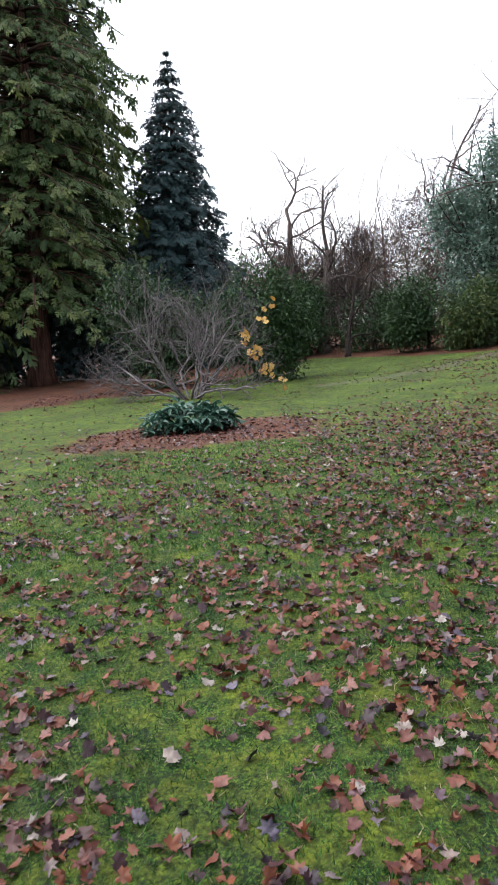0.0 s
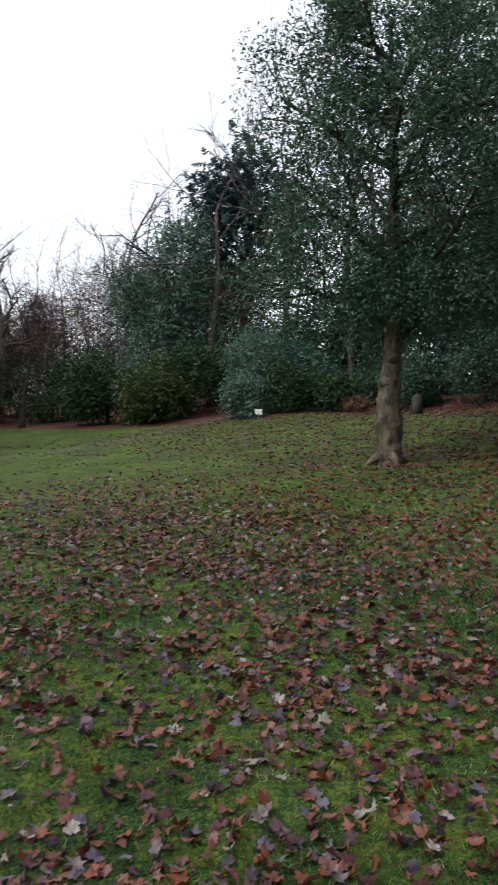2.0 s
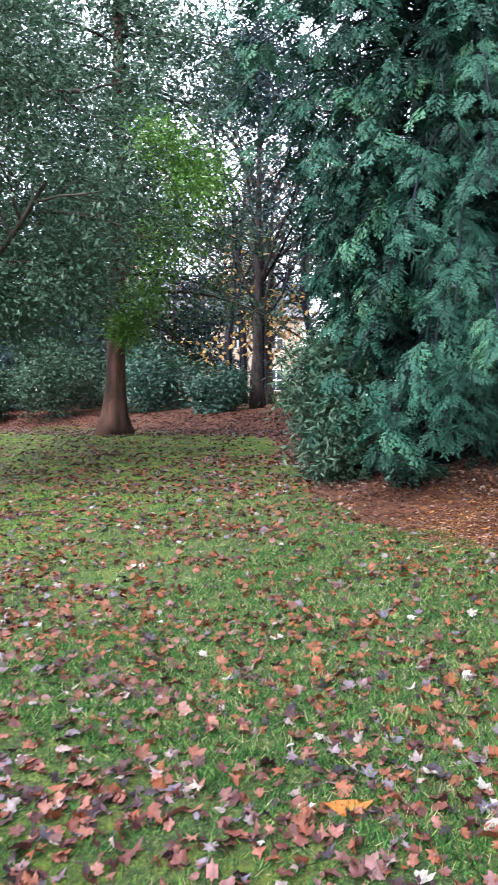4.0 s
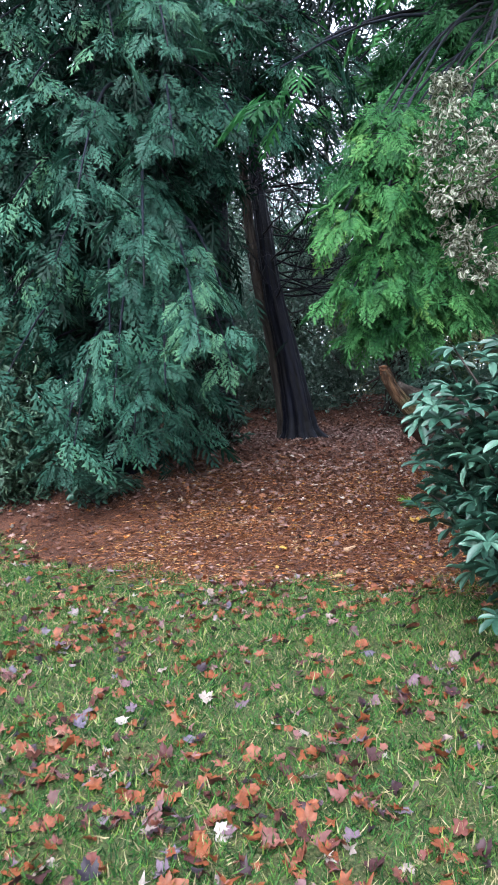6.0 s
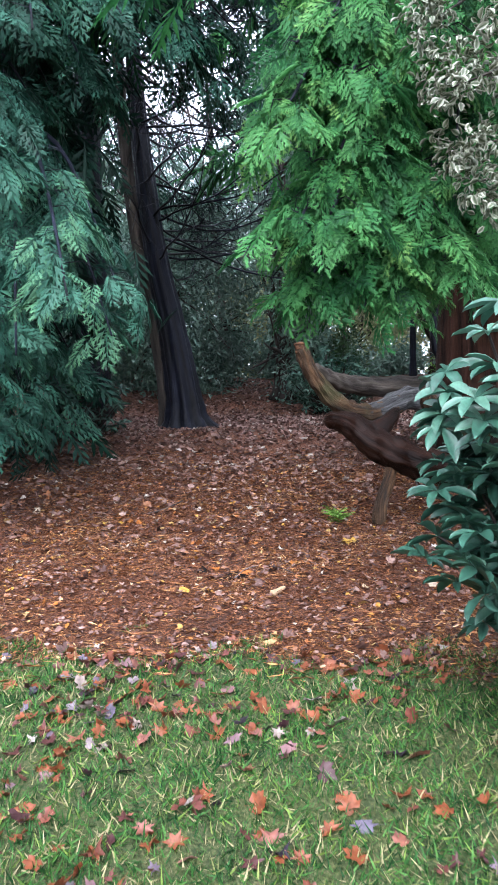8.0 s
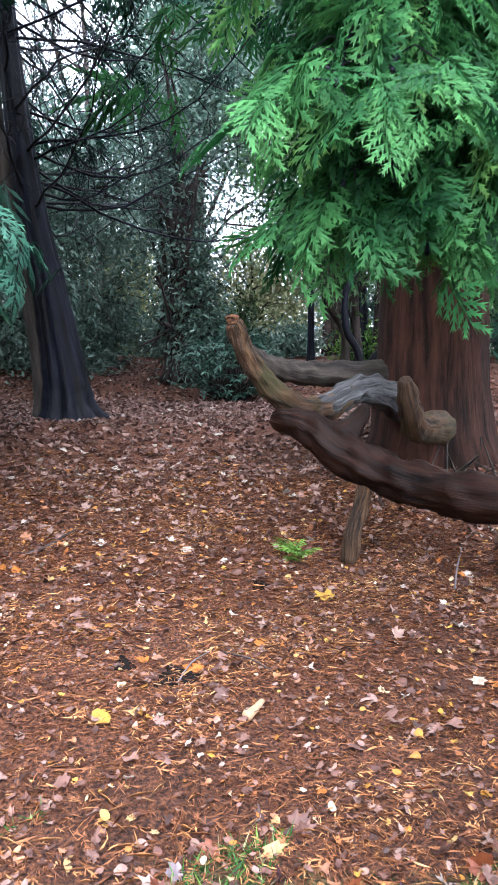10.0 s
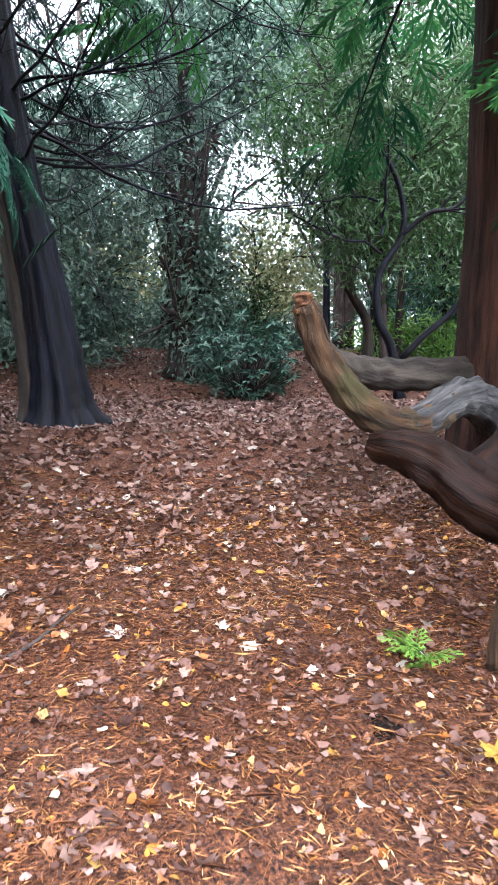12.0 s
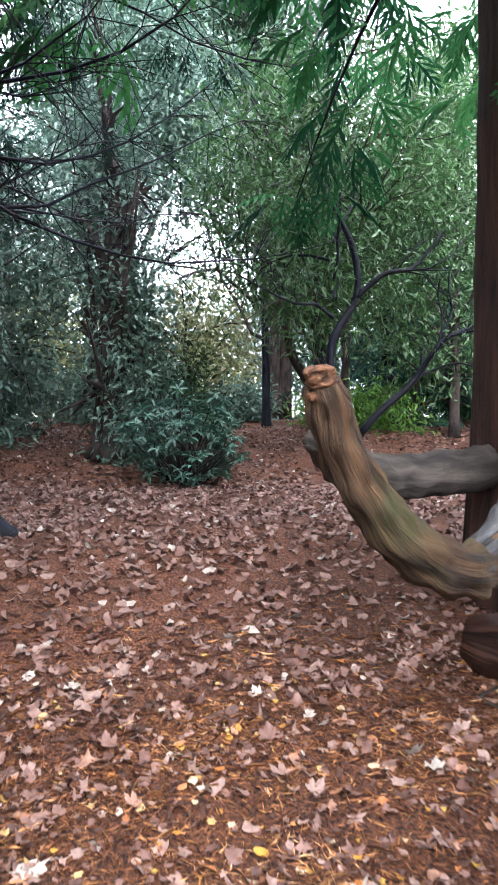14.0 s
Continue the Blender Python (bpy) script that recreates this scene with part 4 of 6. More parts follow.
evergreen("fern_clump", 95, (17.2, 27.0), (17.2, 27.0, float(height(17.2, 27.0)) + 0.3), (0.6, 0.5, 0.35), "small yellowing fern clump on the litter", BROWN_LEAF, 0.03, 120, 8, 0.16, LONG_LEAF, 0.1, category="shrub", limbs=4)


def plant_sign():
    base = on_ground(13.0, 27.5)
    t = thing("plant_sign", base, "small white plant label on a short metal stake", "sign")
    s = Soup()
    tube(s, [base, base + np.array([0, -0.02, 0.32])], [0.012, 0.012], 6)
    part("stake", s.mesh("stake", METAL, base), t)
    bm = bmesh.new()
    bmesh.ops.create_cube(bm, size=1, matrix=pose(0, -0.02, 0.38, -20) @ Matrix.Diagonal((0.30, 0.015, 0.22, 1)))
    bmesh.ops.bevel(bm, geom=bm.edges[:], offset=0.004, segments=1, affect="EDGES")
    me = bpy.data.meshes.new("plate")
    bm.to_mesh(me)
    bm.free()
    me.materials.append(WHITE_PAINT)
    part("plate", me, t)


plant_sign()


def tree_stump():
    base = on_ground(16.4, 22.0)
    t = thing("tree_stump", base, "narrow grey tree stump with a jagged top", "stump")
    s = Soup()
    tube(s, [base, base + np.array([0, 0, 0.3]), base + np.array([0.02, 0, 0.62]), base + np.array([0.05, 0, 0.72])], [0.24, 0.19, 0.17, 0.06], 10, 0.12)
    part("trunk", s.mesh("trunk", BARK_TWIN, base), t)


tree_stump()


# ---------------------------------------------------------------- the two lawn trees
def holly_tree():
    rng = np.random.default_rng(101)
    base = on_ground(8.95, 13.05, 0.05)
    t = thing("holly_tree", base, "holly tree with a knobbly pale trunk and dark crown", "tree")
    s = Soup()
    pts = curve_pts([base, base + (0.0, 0.0, 0.5), base + (-0.03, 0.02, 1.3), base + (0.04, 0.0, 2.4), base + (0.1, 0.1, 4.2), base + (0.0, 0.2, 8.5)], 60)
    tube(s, pts, np.interp(np.linspace(0, 1, 60), (0, 0.03, 0.08, 0.2, 0.28, 0.34, 0.5, 1), (0.40, 0.28, 0.235, 0.225, 0.27, 0.225, 0.19, 0.04)), 26, 0.05, gnarl=0.10)
    part("trunk", s.mesh("trunk", BARK_GREY, base, True), t)
    s = Soup()
    for a, z, r in ((2.6, 1.25, 0.09), (3.4, 1.6, 0.10), (5.4, 1.15, 0.07), (0.5, 1.75, 0.06), (4.4, 2.05, 0.09)):
        c = base + np.array([math.cos(a) * 0.18, math.sin(a) * 0.18, z])
        o = np.array([math.cos(a), math.sin(a), 0.2])
        s = Soup()
        tube(s, [c - o * 0.08, c, c + o * 0.07, c + o * 0.1], [r * 1.4, r * 1.25, r * 0.8, r * 0.3], 9, 0.12)
        part("burr", s.mesh("burr", BARK_GREY, base, True), t)
    for k in range(5):
        s = Soup()
        a = k * 1.3 + 0.5
        o = np.array([math.cos(a), math.sin(a), 0])
        q = base + o * 0.55
        q[2] = float(height(q[0], q[1])) - 0.02
        tube(s, curve_pts([base + o * 0.15 + np.array([0, 0, 0.22]), base + o * 0.4 + np.array([0, 0, 0.1]), q], 6), [0.10, 0.09, 0.07, 0.05, 0.03, 0.015], 7, 0.1)
        part("root", s.mesh("root", BARK_GREY, base, True), t)
    b, tips = Soup(), []
    for k in range(15):
        a, z = k * 2.4, 2.3 + 5.6 * k / 15
        d = unit(np.array([math.cos(a), math.sin(a), 0.35 + 0.04 * k]))
        grow(rng, b, base + np.array([0.05, 0.05, z]), d, rng.uniform(2.6, 3.4) * (1.08 - 0.035 * k), 0.07, 3, tips, 0.6, 4, 0.05, 0.16, 0.6)
    part("twigwork", b.mesh("twigwork", BARK_TWIN, base, True), t, kind="stuff")
    s = Soup()
    p, d = (np.array([q[i] for q in tips]) for i in (0, 1))
    keep = rng.random(len(p)) < np.where(p[:, 0] - base[0] + (p[:, 2] - 5) * 0.1 > -0.4, 0.95, 0.5)
    leafy(rng, s, p[keep], d[keep], 16, 0.2, 0.11, LEAF)
    for c, r, n in (((-0.2, 0.2, 5.6), (2.7, 2.6, 3.4), 1600), ((0.9, -1.2, 3.6), (1.6, 1.5, 1.1), 600), ((-0.9, 0.8, 3.9), (1.6, 1.6, 1.3), 500), ((0.9, 0.3, 3.4), (1.7, 1.6, 1.0), 500), ((-0.3, -0.3, 3.0), (1.4, 1.4, 0.6), 300), ((0.0, 0.0, 8.2), (1.7, 1.7, 2.0), 600)):
        q, o = cloud_pts(rng, n, base + np.array(c), r, 0.2)
        k = rng.random(n) < 0.30
        leafy(rng, s, q[k], o[k], 34, 0.17, 0.10, LEAF)
    part("crown", s.mesh("crown", HOLLY, base), t, "small glossy dark leaves", "stuff")


holly_tree()


def redwood():
    """The straight tree with a flared fibrous trunk and hanging yellow-green lower leaves."""
    rng = np.random.default_rng(111)
    base = on_ground(15.3, 15.3, 0.05)
    t = thing("fluted_cedar", base, "tall evergreen with a flared fluted pinkish trunk", "tree")
    s = Soup()
    pts = np.array([base + np.array([0.05 * math.sin(4 * u), 0, 15 * u]) for u in np.linspace(0, 1, 30)])
    tube(s, pts, np.interp(np.linspace(0, 1, 30), (0, 0.02, 0.05, 0.12, 1), (0.43, 0.32, 0.245, 0.205, 0.07)), 22, 0.05, ribs=9, rib=0.13, foot=0.2)
    part("trunk", s.mesh("trunk", BARK_REDWOOD, base, True), t)
    b, P, D = Soup(), [], []
    for k in range(46):
        a, z = k * 2.4, 2.9 + 10.5 * k / 46
        L = rng.uniform(2.6, 4.2) * (1.05 - 0.011 * k)
        h = np.array([math.cos(a), math.sin(a), 0])
        v = np.linspace(0, 1, 7)[:, None]
        arm = base + np.array([0, 0, z]) + h * L * v + np.array([0, 0, 1]) * L * (0.25 * v - 0.4 * v * v)
        tube(b, arm, np.linspace(0.06, 0.012, 7), 4, caps=False)
        w = 0.2 + 0.8 * rng.random(26)
        q = np.stack([np.interp(w, v[:, 0], arm[:, c]) for c in range(3)], -1) + rng.normal(0, 0.28, (26, 3))
        P.append(q)
        D.append(np.broadcast_to(h, (26, 3)) + np.array([0, 0, -0.4]))
    part("branchwork", b.mesh("branchwork", BARK_BROWN, base, True), t, kind="stuff")
    P, D = np.concatenate(P), np.concatenate(D)
    s = Soup()
    leafy(rng, s, P[::2], D[::2], 32, 0.22, 0.15, LEAF, 0.5)
    q, o = cloud_pts(rng, 2200, base + np.array([0.0, 0.0, 8.2]), (3.6, 3.6, 5.2), 0.25)
    leafy(rng, s, q[::5], o[::5], 40, 0.24, 0.16, LEAF, 0.5)
    part("crown", s.mesh("crown", HOLLY, base), t, "dark green crown", "stuff")
    s = Soup()
    for cx, cy, cz, r in ((-0.7, -1.5, 3.3, 0.6), (-1.2, -2.6, 4.2, 0.8), (-1.6, -3.6, 5.0, 0.75), (-0.6, -0.9, 2.6, 0.4), (-1.0, -3.2, 5.7, 0.7), (-2.0, -3.0, 6.2, 0.6)):
        q, o = cloud_pts(rng, 90, base + np.array([cx, cy, cz]), (r, r, r * 0.8), 0.3)
        leafy(rng, s, q, o, 11, 0.16, 0.12, LEAF, 0.5)
    part("lower_foliage", s.mesh("lower_foliage", LIME, base), t, "bright yellow-green lower leaves", "stuff")


redwood()
# wood behind them
for k, (x, y, h, r) in enumerate(((24, 25, 14, 0.2), (28.5, 14.0, 15, 0.22), (32, 15.0, 15, 0.25), (22, 31, 15, 0.22), (27, 27, 16, 0.25), (33, 22, 15, 0.25))):
    evergreen("woodland_tree", 120 + k, (x, y), (x, y, h * 0.62), (2.8, 2.8, h * 0.34), "dark evergreen woodland tree with a bare trunk", HOLLY if k % 2 else SPRUCE, r, 560, 12, 0.24, LEAF, 0.4, group="woodland trees behind the lawn")
for k, (x, y, h, n) in enumerate(((33, 21.5, 15, 5), (30, 26, 14, 4), (38, 22, 16, 5), (26.5, 33, 14, 4), (36, 30, 15, 4))):
    bare_tree("autumn_beech", 130 + k, (x, y), h, 0.2, "beech with thin brown autumn leaves against the sky", 5, 4, 0.25, (0, 0), 0.7, leaves=BROWN_LEAF, leaf_count=n, leaf_size=0.2, group="autumn beeches behind the wood")
for k, (x, y, h) in enumerate(((26, 19, 13), (29, 20.5, 14), (31, 18.2, 14), (24.8, 17.0, 12))):
    bare_tree("dark_woodland_trunk", 170 + k, (x, y), h, 0.22, "tall dark bare trunk in the wood behind the lawn", 4, 4, 0.45, (0.1, 0.1), 0.7, BARK_DARK, group="bare trunks behind the lawn")
evergreen("woodland_tree", 126, (23.4, 16.2), (23.4, 16.2, 12.0), (3.0, 3.0, 4.0), "tall dark evergreen with a bare trunk at the wood's edge", SPRUCE, 0.2, 560, 14, 0.22, LEAF, 0.4, group="woodland trees behind the lawn")
bare_tree("yellow_maple", 137, (25.5, 17.8), 6.0, 0.08, "slender young maple with pale yellow leaves", 5, 4, 0.3, leaves=YELLOW_LEAF, leaf_count=1, leaf_size=0.22)
evergreen("low_laurel", 138, (24.0, 14.6), (24.0, 14.6, float(height(24.0, 14.6)) + 0.35), (1.5, 1.0, 0.5), "low spreading green shrub on the litter", LAUREL, 0.04, 300, 11, 0.15, LEAF, 0.14, category="shrub")


def box_mesh(name, size, material, at=(0, 0, 0), bevel=0.0):
    bm = bmesh.new()
    bmesh.ops.create_cube(bm, size=1, matrix=Matrix.Translation(at) @ Matrix.Diagonal((*size, 1)))
    if bevel:
        bmesh.ops.bevel(bm, geom=bm.edges[:], offset=bevel, segments=1, affect="EDGES")
    me = bpy.data.meshes.new(name)
    bm.to_mesh(me)
    bm.free()
    me.materials.append(material)
    return me


def stone_house():
    """The house beyond the wood: its storeys, windows and slate roof show between the trunks."""
    at = on_ground(47, 36.5, 0.2)
    t = thing("stone_house", at, "pale stone house with white sash windows beyond the trees", "house")
    t.rotation_euler = (0, 0, radians(38))
    part("wall", box_mesh("wall", (7, 15, 6.2), STONE, (0, 0, 3.1), 0.02), t)
    bm = bmesh.new()
    v = [bm.verts.new(p) for p in ((-3.9, -7.9, 6.2), (3.9, -7.9, 6.2), (3.9, 7.9, 6.2), (-3.9, 7.9, 6.2), (0, -7.9, 9.4), (0, 7.9, 9.4))]
    for q in ((0, 1, 4), (1, 2, 5, 4), (2, 3, 5), (3, 0, 4, 5), (3, 2, 1, 0)):
        bm.faces.new([v[i] for i in q])
    me = bpy.data.meshes.new("roof")
    bm.to_mesh(me)
    bm.free()
    me.materials.append(SLATE)
    roof = part("roof", me, t)
    part("chimney", box_mesh("chimney", (0.8, 1.2, 2.2), STONE, (0, 5, 9.6), 0.02), roof)
    for z in (0.9, 3.9):
        for y in (-5.6, -2.8, 0, 2.8, 5.6):
            w = part("window", box_mesh("window", (0.06, 1.1, 1.6), WHITE_PAINT, (-3.52, y, z + 0.8), 0.01), t)
            for e, (dy, dz) in enumerate(((-0.25, 0.4), (0.25, 0.4), (-0.25, 1.18), (0.25, 1.18))):
                part("pane", box_mesh("pane", (0.05, 0.42, 0.68), GLASS_DARK, (-3.54, y + dy, z + dz)), w)


stone_house()

# ---------------------------------------------------------------- the wood's entrance
def hung_sprays(rng, soup, p, out, size, tone=(0.2, 1.0), shape=FROND, hang=0.7):
    n = len(p)
    a = out * 1.2 + np.array([0, 0, -hang * 0.55]) * rng.uniform(0.2, 1.6, (n, 1)) + rng.normal(0, 0.25, (n, 3))
    f = out * 0.45 + np.array([0, 0, 1.0]) + rng.normal(0, 0.42, (n, 3))
    scatter(soup, shape, p, a, f, size * rng.uniform(0.6, 1.25, n), np.clip(tone[0] + (tone[1] - tone[0]) * rng.random(n), 0, 1))


def bough(rng, limbs, sprays, a, b, sag, radius, count, width, size, tone, from_u=0.35, hang=0.7, shape=FROND):
    """One drooping bough from a to b with its curtain of sprays; twigs branch off to both sides."""
    a, b = np.array(a, float), np.array(b, float)
    v = np.linspace(0, 1, 9)[:, None]
    arm = a + (b - a) * v + np.array([0, 0, sag]) * np.sin(math.pi * v) + np.array([0, 0, -0.12 * np.linalg.norm(b - a)]) * v ** 3
    tube(limbs, arm, np.linspace(radius, 0.008, 9), 6, caps=False)
    h = unit(b - a)
    side = unit(np.cross(h, (0, 0, 1.0)))
    twigs = max(2, count // 5)
    w = from_u + (1 - from_u) * rng.random(twigs) ** 0.75
    q = np.stack([np.interp(w, v[:, 0], arm[:, c]) for c in range(3)], -1)
    lat = rng.uniform(-1, 1, twigs)[:, None]
    off = side * lat * width * (1.1 - 0.6 * w[:, None])
    tip = q + off + np.array([0, 0, -1.0]) * np.abs(lat) * width * 0.3 + rng.normal(0, 0.04, (twigs, 3))
    for k in range(twigs):
        tube(limbs, [q[k], q[k] + off[k] * 0.6 + (0, 0, 0.02), tip[k]], [0.005, 0.0035, 0.002], 3, caps=False)
    # each twig ends in an uneven fan of five sprays
    fan = (np.tile(np.array([-1.15, -0.55, 0.0, 0.55, 1.15]), twigs) + rng.normal(0, 0.16, twigs * 5))[:, None]
    lat5 = np.repeat(lat, 5, 0)
    face = unit(h * 0.8 + side * lat5 * 0.9)
    across = unit(np.cross(face, (0, 0, 1.0)))
    p = np.repeat(tip, 5, 0) + across * np.sin(fan) * size * 0.3 + np.array([0, 0, -0.2]) * size * np.abs(fan) + rng.normal(0, 0.12 * size, (twigs * 5, 3))
    out = face * np.cos(fan) + across * np.sin(fan)
    own = rng.uniform(-0.22, 0.22)
    hung_sprays(rng, sprays, p, out, size, (tone[0] + own, tone[1] + own), shape, hang)


def lawson_cypress():
    """The great weeping cypress whose curtain hangs at the lawn's edge."""
    rng = np.random.default_rng(201)
    base = on_ground(13.0, 6.3)
    t = thing("weeping_cypress", base, "tall weeping cypress with drooping blue-green sprays to the ground", "tree")
    s = Soup()
    tube(s, np.array([base + np.array([0, 0, 16 * u]) for u in np.linspace(0, 1, 16)]), np.linspace(0.42, 0.06, 16), 12, 0.05)
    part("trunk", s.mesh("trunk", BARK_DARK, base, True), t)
    b, s, inner = Soup(), Soup(), Soup()
    for k in range(240):
        u = (k + 0.5) / 240
        z = 0.9 + 13.0 * u
        a = k * 2.39996
        h = np.array([math.cos(a), math.sin(a), 0])
        low = np.interp(h @ np.array([-0.83, -0.56, 0]), (-1, -0.3, 0.3, 1), (1.7, 1.6, 1.9, 3.2))
        high = np.interp(h @ np.array([-0.5, 0.85, 0]), (-1, 0, 1), (1.6, 2.4, 3.6))
        reach = (np.interp(z, (0.9, 4, 7, 14), (low, low * 0.95, high, 0.9))) * rng.uniform(0.85, 1.12)
        p0 = base + np.array([0, 0, z + 0.3 * reach])
        p1 = base + h * reach + np.array([0, 0, z - 0.1 * reach])
        if p1[1] < 5.0 and p1[0] > 9.6:
            p1 = base + h * ((5.0 - base[1]) / h[1]) + np.array([0, 0, z - 0.1 * reach])
        p1[2] = max(p1[2], base[2] + (0.75 if h[0] < 0 else 0.3))
        near = h @ np.array([-0.75, 0.25, 0]) > -0.2
        if near:
            bough(rng, b, s, p0, p1, 0.25, 0.022, 25, 0.5, 0.42, (0.15, 0.9), 0.45, 0.9, SMALL_FROND)
        else:
            bough(rng, b, s, p0, p1, 0.25, 0.03, 10, 0.5, 0.55, (0.1, 0.8), 0.4, 0.9, FAR_FROND)
    # boughs that reach out towards the path
    for a, e, n in (((12.4, 5.4, 4.2), (9.25, 4.28, 2.75), 46), ((12.4, 5.4, 3.8), (9.8, 4.75, 2.4), 40), ((12.4, 5.6, 5.2), (9.2, 4.75, 3.3), 50), ((12.4, 5.6, 4.4), (9.6, 5.2, 2.3), 50), ((12.4, 5.8, 6.0), (9.4, 5.4, 4.2), 50),
                    ((12.5, 5.4, 6.2), (9.9, 4.6, 4.6), 40), ((12.6, 5.4, 3.4), (10.8, 5.0, 2.2), 40), ((12.6, 5.6, 3.0), (10.2, 5.2, 1.9), 44), ((12.6, 6.0, 3.2), (10.2, 6.0, 1.7), 44), ((12.5, 5.6, 7.2), (9.8, 4.6, 5.6), 40),
                    ((12.4, 5.4, 4.0), (10.4, 4.2, 2.55), 36), ((12.4, 5.4, 4.4), (10.3, 4.15, 2.95), 36)):
        bough(rng, b, s, a, e, 0.35, 0.03, int(n * 1.3), 0.42, 0.30, (0.3, 0.9), 0.5, 0.75)
    # high boughs that cross in front of the twin trunk
    for k in range(14):
        e = (rng.uniform(10.8, 12.2), rng.uniform(2.8, 4.6), 4.6 + 2.4 * rng.random())
        bough(rng, b, s, (12.7, 5.7, e[2] + rng.uniform(0.5, 1.2)), e, 0.4, 0.03, 40, 0.55, 0.36, (0.1, 0.8), 0.35, 0.9, SMALL_FROND)
    part("branchwork", b.mesh("branchwork", BARK_DARK, base, True), t, kind="stuff")
    part("crown", s.mesh("crown", CYPRESS, base), t, "flat drooping blue-green sprays", "stuff")
    # filling in the darkest tones, to colour the crown's inside as shaded
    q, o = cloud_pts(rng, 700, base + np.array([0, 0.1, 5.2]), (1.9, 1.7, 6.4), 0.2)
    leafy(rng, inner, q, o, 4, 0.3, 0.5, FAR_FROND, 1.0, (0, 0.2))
    part("inner_shade_foliage", inner.mesh("inner_shade_foliage", CYPRESS, base), t, kind="stuff")


lawson_cypress()
evergreen("base_rhododendron", 210, (11.5, 7.4), (11.45, 7.4, float(height(11.5, 7.4)) + 0.95), (0.78, 0.78, 1.2), "bushy dark rhododendron under the cypress, some leaves brown", HOLLY, 0.04, 760, 12, 0.13, LONG_LEAF, 0.14, category="shrub")
rhododendron("low_rhododendron", 211, (11.4, 6.0), (0.55, 0.4), 0.42, 55, "low glossy rhododendron shoots at the cypress foot", 0.15, 8)
rhododendron("low_rhododendron", 212, (12.2, 6.9), (0.6, 0.5), 1.0, 60, "leggy rhododendron under the cypress boughs", 0.16, 8)
rhododendron("path_rhododendron", 213, (7.25, 1.62), (0.80, 0.84), 1.92, 1000, "glossy blue-green rhododendron bush beside the lawn", 0.125, 9, hang=0.6)
rhododendron("shade_rhododendron", 214, (14.5, 5.2), (0.7, 0.6), 1.1, 90, "leggy rhododendron in the shade by the twin trunk", 0.13, 7)


def dark_twin_tree():
    """Two leaning trunks grown from one foot, with dead twiggy boughs over the path."""
    rng = np.random.default_rng(221)
    base = on_ground(15.35, 3.9, 0.06)
    t = thing("twin_trunk_cypress", base, "leaning dark trunk with sky sheen in its colour, grown together with a paler one", "tree")
    s = Soup()
    pts = curve_pts([base, base + (-0.02, 0.06, 0.6), base + (0, 0.2, 1.5), base + (0.02, 0.46, 3.0), base + (0.2, 0.7, 6.0), base + (0.3, 0.8, 12.0)], 70)
    tube(s, pts, np.interp(np.linspace(0, 1, 70), (0, 0.03, 0.07, 0.14, 0.3, 1), (0.37, 0.30, 0.25, 0.225, 0.20, 0.05)), 40, 0.035, ribs=9, rib=0.16, foot=0.5)
    part("trunk", s.mesh("trunk", BARK_DARK, base, True), t, "dark trunk with blue sky sheen in its colour")
    s = Soup()
    o = base + np.array([0.16, 0.22, 0])
    pts2 = curve_pts([o, o + (0, 0.06, 0.7), o + (0.03, 0.24, 1.8), o + (0.08, 0.56, 3.6), o + (0.3, 0.9, 9.0)], 20)
    tube(s, pts2, np.interp(np.linspace(0, 1, 20), (0, 0.05, 0.12, 1), (0.26, 0.20, 0.17, 0.05)), 14, 0.05, ribs=5, rib=0.1)
    part("second_trunk", s.mesh("second_trunk", BARK_TWIN, base, True), t, "paler grey-brown trunk")
    b = Soup()
    for k in range(58):
        z = 2.2 + 4.6 * rng.random()
        p = base + np.array([0.05, 0.16 * z, z])
        a = rng.uniform(-2.9, 0.5) if k % 4 else rng.uniform(-math.pi, math.pi)
        L = rng.uniform(1.6, 3.6)
        h = np.array([math.cos(a), math.sin(a), 0])
        v = np.linspace(0, 1, 9)[:, None]
        arm = p + h * L * v + np.array([0, 0, 1]) * L * (-0.15 * v + 0.05 * np.sin(5 * v + k) + (0.5 if k % 3 else 0.1) * v ** 2.2) + rng.normal(0, 0.015, (9, 3))
        tube(b, arm, np.linspace(0.02, 0.005, 9), 5, caps=False)
        for j in range(20):
            i = rng.integers(2, 9)
            d = unit(h * rng.uniform(0.2, 1) + rng.normal(0, 0.5, 3) + np.array([0, 0, 0.25]))
            ln = rng.uniform(0.3, 0.9)
            q = arm[i]
            c = [q, q + d * ln * 0.5 + rng.normal(0, 0.03, 3), q + d * ln + rng.normal(0, 0.06, 3) - np.array([0, 0, 0.08])]
            tube(b, c, [0.006, 0.004, 0.002], 3, caps=False)
            if j % 2:
                e = unit(d + rng.normal(0, 0.6, 3))
                tube(b, [c[1], c[1] + e * 0.2, c[1] + e * 0.38], [0.005, 0.004, 0.002], 3, caps=False)
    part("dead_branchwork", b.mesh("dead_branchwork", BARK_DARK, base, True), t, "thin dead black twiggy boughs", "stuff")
    s = Soup()
    q, o = cloud_pts(rng, 260, base + np.array([0.6, 0.4, 9.6]), (3.0, 3.0, 3.0), 0.1)
    leafy(rng, s, q, o, 4, 0.4, 0.6, FAR_FROND, 0.8, (0, 0.6))
    part("crown", s.mesh("crown", SPRUCE, base), t, kind="stuff")


dark_twin_tree()


